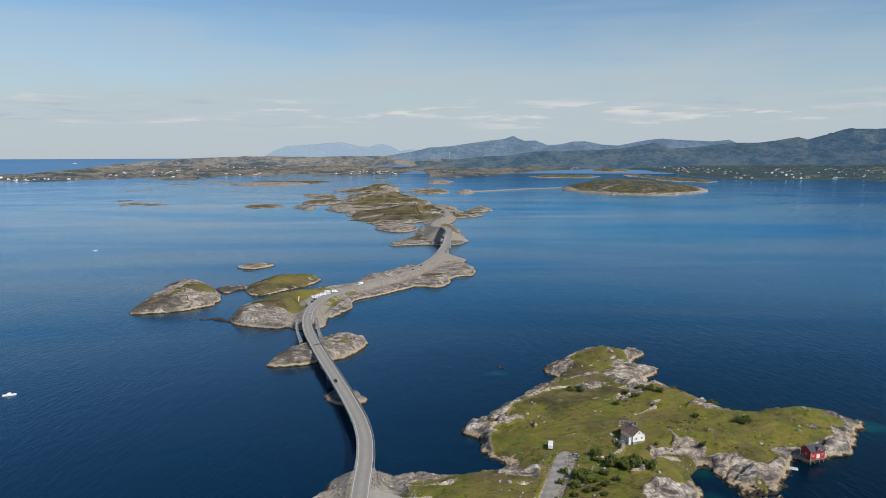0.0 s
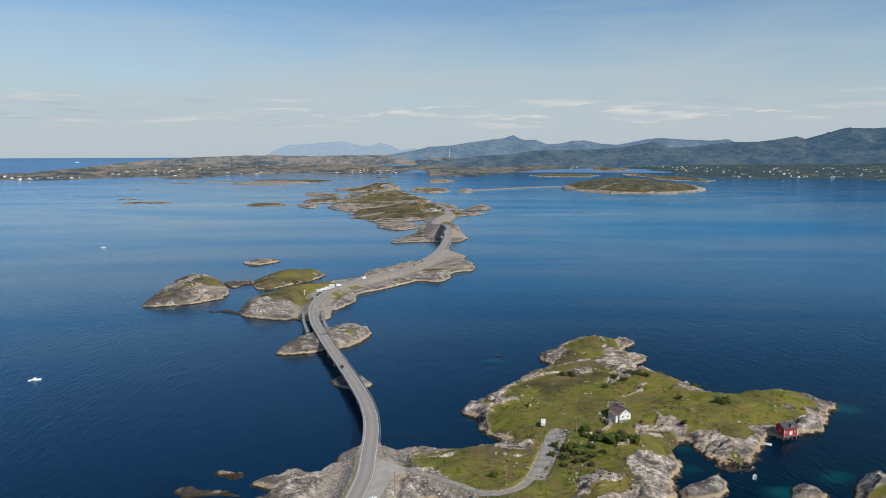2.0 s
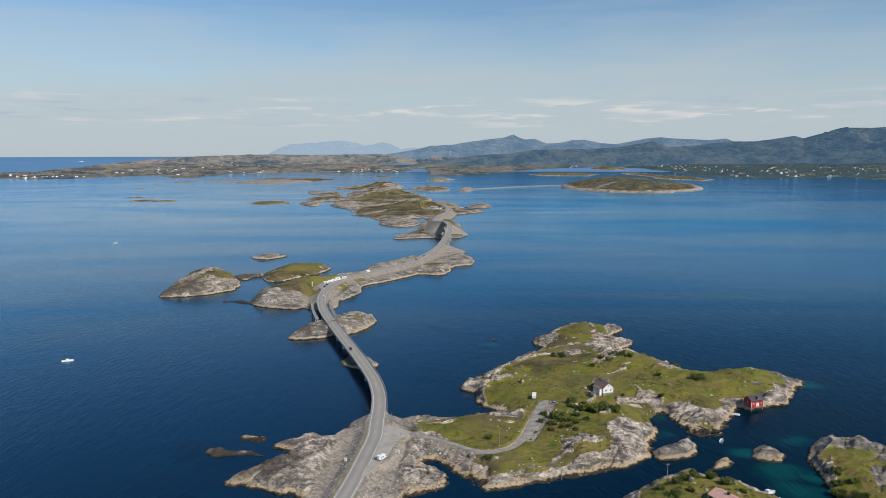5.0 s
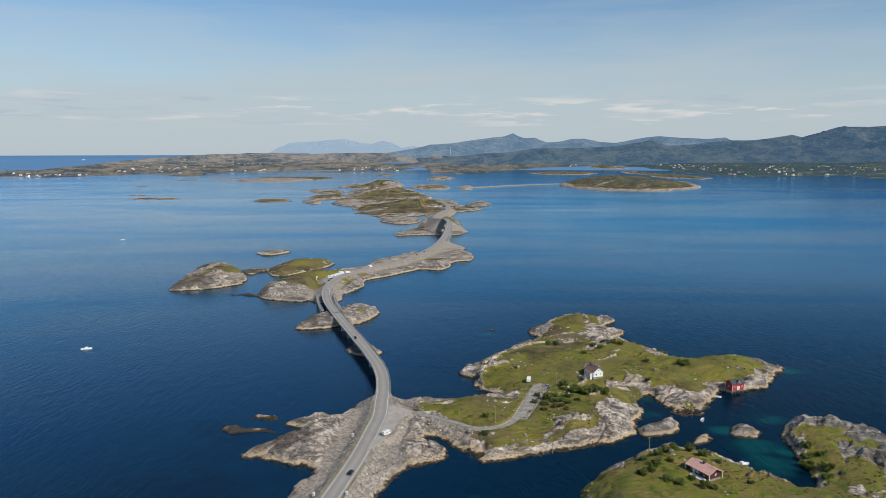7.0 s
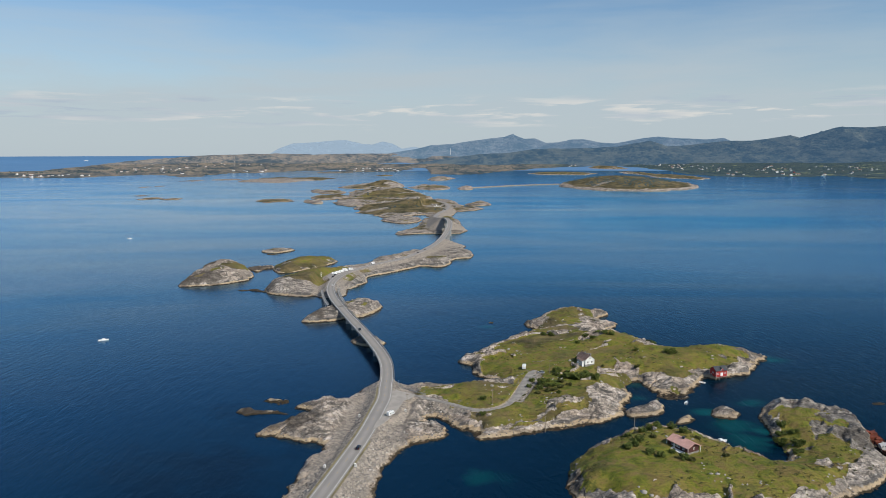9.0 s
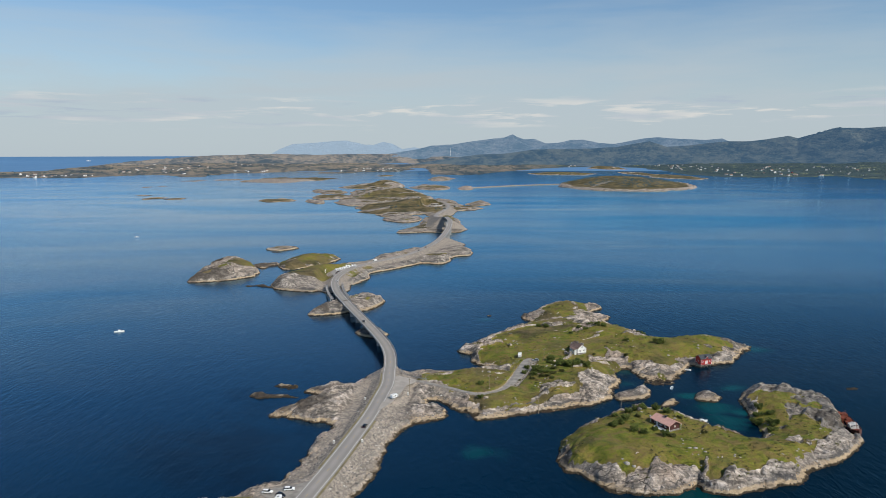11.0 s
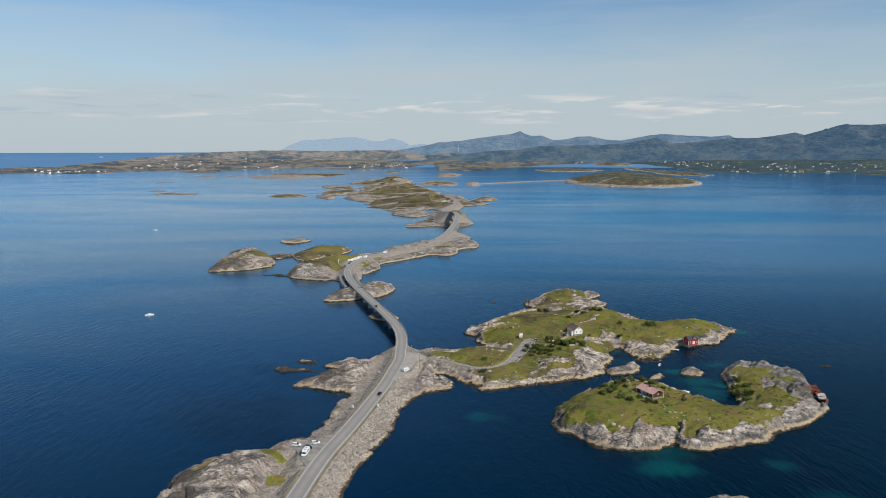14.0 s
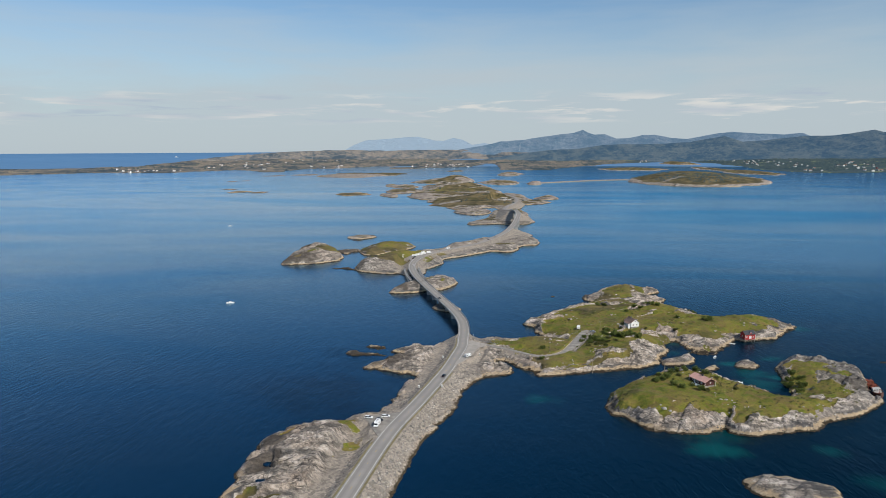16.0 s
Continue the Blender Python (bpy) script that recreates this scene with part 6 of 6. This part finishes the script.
BUSHES = [make_bush(5, 1500, (2.2, 2.0, 2.6), LEAF, "rounded dark green willow bush in the turf"), make_bush(9, 2200, (3.6, 2.4, 2.8), LEAF, "broad dark green willow thicket in the turf"), make_bush(13, 900, (1.5, 1.4, 1.5), LEAF_PALE, "low pale green heath bush on the turf")]
SPOTS = [(70, 374, 1, 1.0), (76, 374, 1, 1.0), (110, 370, 0, 1.4), (114, 366, 1, 1.0), (104, 360, 1, 0.9), (133, 384, 0, 1.1), (145, 352, 0, 1.5), (149, 350, 1, 1.1), (157, 352, 0, 1.0), (148, 322, 1, 1.3), (151, 323, 0, 1.1), (72, 278, 1, 1.5), (79, 277, 1, 1.8), (84, 279, 1, 1.6), (88, 276, 0, 1.5), (76, 281, 1, 1.4), (67, 289, 0, 1.3), (66, 284, 0, 1.0), (54, 266, 0, 1.3), (57, 262, 1, 0.9), (91, 350, 0, 0.9), (46, 262, 0, 0.8), (60, 255, 2, 1.5), (17, 222, 0, 0.9), (128, 331, 0, 0.8), (120, 300, 2, 1.3), (84, 312, 0, 1.0), (52, 258, 0, 1.1), (56, 254, 2, 1.4), (61, 262, 0, 0.9), (64, 258, 2, 1.5), (50, 251, 2, 1.3), (58, 270, 1, 0.9), (49, 271, 0, 0.9), (66, 268, 2, 1.4), (70, 262, 2, 1.2), (62, 250, 0, 0.8), (18, 240, 0, 0.9), (98, 300, 2, 1.0), (110, 345, 2, 1.4), (100, 366, 0, 1.1), (118, 362, 0, 1.1), (140, 345, 2, 1.3),
         (81, 171, 1, 1.0), (85, 174, 1, 0.9), (89, 179, 0, 1.1), (90, 165, 0, 1.0), (94, 163, 0, 0.9), (104, 161, 0, 1.1), (107, 160, 2, 1.2), (104, 200, 1, 1.0), (99, 197, 0, 1.1), (110, 198, 0, 1.2), (94, 193, 0, 1.0), (86, 188, 0, 0.9), (114, 192, 0, 1.1), (97, 184, 2, 1.2), (119, 186, 2, 1.1), (164, 197, 1, 1.2), (168, 205, 1, 1.1), (169, 190, 1, 1.2), (166, 183, 1, 1.0), (172, 213, 0, 1.2), (175, 205, 1, 1.0), (101, 168, 0, 0.8), (124, 165, 2, 1.0)]
rnd = random.Random(77)
for n, (x, y, kind, grow) in enumerate(SPOTS):
    m = pose(x, y, ground_z(x, y) - 0.15, 0, 0, rnd.uniform(0, 360))
    b = copy_thing(BUSHES[kind], m)
    b.scale = (grow, grow * rnd.uniform(0.9, 1.1), grow * rnd.uniform(0.8, 1.1))
for b in BUSHES:
    for o in (*b.children_recursive, b):
        bpy.data.objects.remove(o)

# ---- stones, scrub and far houses ----
def ico():
    bm = bmesh.new()
    bmesh.ops.create_icosphere(bm, subdivisions=1, radius=1)
    v = np.array([tuple(p.co) for p in bm.verts])
    f = np.array([[q.index for q in p.verts] for p in bm.faces])
    bm.free()
    return v, f


def scatter_stones(name, label, spots, mat, seed, category="boulders"):
    """Angular stones in one mesh; spots: x, y, z, radius."""
    v, f = ico()
    r = np.random.RandomState(seed)
    verts, faces = [], []
    for k, (x, y, z, s) in enumerate(spots):
        q = v * (1 + r.uniform(-0.28, 0.28, (len(v), 1))) * r.uniform(0.6, 1.25, 3) * s
        a = r.uniform(0, 6.3)
        q = q @ np.array([[math.cos(a), math.sin(a), 0], [-math.sin(a), math.cos(a), 0], [0, 0, 0.75]])
        verts.append(q + (x, y, z))
        faces.append(f + len(v) * k)
    me = bpy.data.meshes.new(name)
    verts, faces = np.concatenate(verts), np.concatenate(faces)
    me.vertices.add(len(verts))
    me.vertices.foreach_set("co", verts.astype(np.float32).ravel())
    me.loops.add(faces.size)
    me.loops.foreach_set("vertex_index", faces.astype(np.int32).ravel())
    me.polygons.add(len(faces))
    me.polygons.foreach_set("loop_start", np.arange(0, faces.size, 3, dtype=np.int32))
    me.update(calc_edges=True)
    me.materials.append(mat)
    return tagged(new(name, me), label, category, kind="stuff")


rnd = random.Random(5)
spots = []
for line, reach, count, big in ((west_road, 20, 8500, 0.8), (LANE, 8, 900, 0.7), (stretch_of(ROAD, 575, 930), 24, 1800, 0.55)):
    total = along(line)[-1]
    pts = np.array(line)
    for _ in range(count):
        q, a = at_length(line, rnd.uniform(0, total))
        off = rnd.choice((-1, 1, 1)) * (6.3 + min(abs(rnd.gauss(0, 0.5)), 1.0) * reach if reach > 10 else rnd.uniform(2.8, reach))
        x, y = q[0] + math.sin(a) * off, q[1] - math.cos(a) * off
        if np.min(np.hypot(pts[:, 0] - x, pts[:, 1] - y)) < (6.0 if reach > 10 else 2.6):
            continue
        z = ground_z(x, y)
        if off < -11 and (y > 190 or y < 118):
            continue
        if 0.02 < z < q[2] + 0.3 and not (-78 < x < -58 and 85 < y < 120) and not (-40 < x < -22 and 205 < y < 262):
            spots.append((x, y, z - 0.05, big * rnd.uniform(0.22, 0.62) * (1.7 if rnd.random() < 0.12 else 1)))
scatter_stones("bank_boulders", "grey and tan quarried boulders tipped along the road banks", spots, BOULDER, 4)

spots = []
for shore, count in ((WEST_SHORE, 700), (BAY_SHORE, 900), (NORTH_SHORE, 700), (CABIN_SHORE, 1000)):
    for _ in range(count):
        k = rnd.randrange(len(shore) - 1)
        t = rnd.random()
        x = shore[k][0] * (1 - t) + shore[k + 1][0] * t + rnd.gauss(0, 3.0)
        y = shore[k][1] * (1 - t) + shore[k + 1][1] * t + rnd.gauss(0, 3.0)
        z = ground_z(x, y, -9.0)
        if -0.5 < z < 4 and y > -90:
            spots.append((x, y, z - 0.1, rnd.uniform(0.25, 0.8)))
scatter_stones("shore_boulders", "wave-worn boulders along the tide line", spots, BOULDER, 6)


spots = []
while len(spots) < 280:
    x, y = (rnd.uniform(-10, 225), rnd.uniform(205, 485)) if rnd.random() < 0.75 else (rnd.uniform(50, 205), rnd.uniform(122, 250))
    z = ground_z(x, y)
    if z > 3.0 and value_noise(np.array([x / 11.0]), np.array([y / 11.0]), 8)[0] > 0.72 and np.min(np.hypot(np.array(LANE)[:, 0] - x, np.array(LANE)[:, 1] - y)) > 3.2 and not (abs(x - 88) < 9 and abs(y - 307) < 12) and not (abs(x - 107.5) < 8 and abs(y - 174) < 9):
        spots.append((x, y, z - 0.1, rnd.uniform(0.25, 0.9) * (1.7 if rnd.random() < 0.08 else 1)))
scatter_stones("turf_boulders", "pale lichened boulders lying in the turf", spots, PALE_STONE, 12)


def scatter_scrub():
    r = random.Random(31)
    verts, faces = [], []
    n_spots = 0
    while n_spots < 900:
        x, y = (r.uniform(-10, 225), r.uniform(205, 485)) if r.random() < 0.72 else (r.uniform(50, 200), r.uniform(122, 245))
        z = ground_z(x, y)
        d = value_noise(np.array([x / 14.0]), np.array([y / 14.0]), 3)[0]
        if z < 4.2 or d < 0.5 or np.min(np.hypot(np.array(LANE)[:, 0] - x, np.array(LANE)[:, 1] - y)) < 3 or abs(x - 88) < 9 and abs(y - 307) < 12 or abs(x - 107.5) < 8 and abs(y - 174) < 9:
            n_spots += 0.2
            continue
        n_spots += 1
        size = r.uniform(0.35, 1.0)
        for _ in range(16):
            p = Vector((x + r.gauss(0, 0.5) * size, y + r.gauss(0, 0.5) * size, z + r.uniform(0.05, 0.7) * size))
            t = Euler((r.uniform(-1, 1), r.uniform(-1, 1), r.uniform(0, 6.3))).to_matrix()
            s = r.uniform(0.2, 0.4)
            n = len(verts)
            verts += [tuple(p + t @ Vector(q)) for q in ((-s, 0, 0), (0, -0.6 * s, 0.1 * s), (s, 0, 0), (0, 0.6 * s, 0.1 * s))]
            faces.append((n, n + 1, n + 2, n + 3))
    me = bpy.data.meshes.new("heath_scrub")
    me.from_pydata(verts, [], faces)
    me.materials.append(LEAF_PALE)
    tagged(new("heath_scrub", me), "low tufts of heather and juniper scrub in the turf", "scrub", kind="stuff")


scatter_scrub()

# open causeway to the far wooded island
line = [tuple(float(c) for c in far(np.array(x), np.array(y), np.array(4.0))) for x, y in zip(np.linspace(75, 505, 40), np.linspace(2740, 3090, 40) + 40 * np.sin(np.linspace(0, 3.1, 40)))]
tagged(ribbon("causeway", line, -7, 7, 7.0, GRAVEL, 0, 2), "low pale stone causeway across the far sound", "causeway", kind="structure")


def make_far_house(wall_mat, roof_mat, label):
    h = thing("house", label, "house", "houses on the far shore")
    part("wall", prism([(-5, -3), (5, -3), (5, 4.5), (0, 8), (-5, 4.5)], -7, 7), wall_mat, h)
    for s in (-1, 1):
        roof = part("roof", slab([(0, -7.6, 8.4), (s * 5.8, -7.6, 4.2), (s * 5.8, 7.6, 4.2), (0, 7.6, 8.4)], 0.3), roof_mat, h)
    for x in (-2.5, 2.5):
        part("window", boxed(x - 0.7, -7.06, 1.2, x + 0.7, -6.95, 2.8), GLASS, h)
    return h


FAR_HOUSES = [make_far_house(WHITE, TILE_BROWN, "white boarded house on the far shore"), make_far_house(WHITE, SLATE, "white house with dark roof on the far shore"), make_far_house(RED_WOOD, SLATE, "red boarded barn on the far shore")]
rnd = random.Random(8)
DISTRICTS = (
    # azimuth from, to; metres beyond the shore from, to; houses
    (-33, -28, 60, 500, 16), (-26, -21, 300, 2200, 22), (-18, -15, 100, 500, 8), (-10, -4.5, 100, 900, 24), (13, 21, 200, 2600, 44), (21, 34, 150, 700, 26), (21, 34, 900, 2400, 34), (9, 12, 100, 500, 6), (-24, -14, 2500, 6000, 16),
)
for a0, a1, d0, d1, count in DISTRICTS:
    for _ in range(count):
        az = rnd.uniform(a0, a1)
        d = float(np.interp(az, *zip(*COAST))) + rnd.uniform(d0, d1)
        s = float(drawn_in(np.array(d)))
        x, y, z = mainland(np.array([az]), np.array([d]))
        if z[0] < 0.5:
            continue
        p = [float(c[0]) for c in far(x, y, z)]
        b = copy_thing(rnd.choices(FAR_HOUSES, (6, 4, 0.3))[0], pose(*p, 0, 0, rnd.uniform(0, 180)))
        g = s * rnd.uniform(0.8, 1.5)
        b.scale = (g, g, g)
for h in FAR_HOUSES:
    for o in (*h.children_recursive, h):
        bpy.data.objects.remove(o)

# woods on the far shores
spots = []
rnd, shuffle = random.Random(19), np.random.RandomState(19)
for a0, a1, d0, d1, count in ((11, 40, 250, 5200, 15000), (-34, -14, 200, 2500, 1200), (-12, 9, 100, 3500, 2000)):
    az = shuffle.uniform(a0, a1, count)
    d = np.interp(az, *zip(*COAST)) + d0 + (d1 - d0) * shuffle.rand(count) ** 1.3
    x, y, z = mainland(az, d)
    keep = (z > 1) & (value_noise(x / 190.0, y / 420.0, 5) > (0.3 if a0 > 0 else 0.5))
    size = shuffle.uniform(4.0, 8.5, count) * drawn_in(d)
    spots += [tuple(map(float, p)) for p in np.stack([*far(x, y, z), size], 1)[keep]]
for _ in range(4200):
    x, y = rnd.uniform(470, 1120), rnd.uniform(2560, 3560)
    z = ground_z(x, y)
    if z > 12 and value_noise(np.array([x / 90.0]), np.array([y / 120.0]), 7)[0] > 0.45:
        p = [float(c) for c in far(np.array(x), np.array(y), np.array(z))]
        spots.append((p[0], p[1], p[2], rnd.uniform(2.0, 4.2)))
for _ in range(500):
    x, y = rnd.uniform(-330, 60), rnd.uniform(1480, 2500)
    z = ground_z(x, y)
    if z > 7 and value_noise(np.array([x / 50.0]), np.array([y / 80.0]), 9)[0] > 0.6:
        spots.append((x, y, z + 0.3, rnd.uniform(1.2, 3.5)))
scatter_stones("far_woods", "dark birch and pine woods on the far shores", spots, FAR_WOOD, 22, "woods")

# visitor park on the heathery island
for x, y, turn in ((-42, 1655, 20), (-36, 1668, 60), (-30, 1682, 40), (-40, 1690, 100), (-26, 1668, 80)):
    tagged(copy_thing(motorhome, pose(x, y, ground_z(x, y) + 0.05, 0, 0, turn)), "white motorhome parked on the far island")
pavilion = thing("pavilion", "low grey visitor pavilion with a flat roof", "building")
part("wall", boxed(-9, -4, -3, 9, 4, 3.2), GREY_WOOD, pavilion)
part("roof", boxed(-10, -5, 3.2, 10, 5, 3.7), WORN_WHITE, pavilion)
for x in (-6, -2, 2, 6):
    part("window", boxed(x - 1.2, -4.06, 0.8, x + 1.2, -3.95, 2.5), GLASS, pavilion)
pavilion.matrix_basis = pose(-46, 1715, ground_z(-46, 1715), 0, 0, 30)

# tall mast on the far lowland
mast = thing("radio_mast", "tall slim white mast on the far lowland", "mast")
foot, tip = ([float(c) for c in far(np.array(MID.x - 13.0), np.array(MID.y + 9000.0), np.array(z))] for z in (150.0, 225.0))
part("tower", rod(bmesh.new(), (0, 0, -12), (0, 0, tip[2] - foot[2]), 1.1, 0.6, 8), WHITE, mast)
part("antenna", rod(bmesh.new(), (0, 0, tip[2] - foot[2]), (0, 0, tip[2] - foot[2] + 6), 0.4, 0.2, 6), GALVANISED, mast)
mast.matrix_basis = pose(*foot)
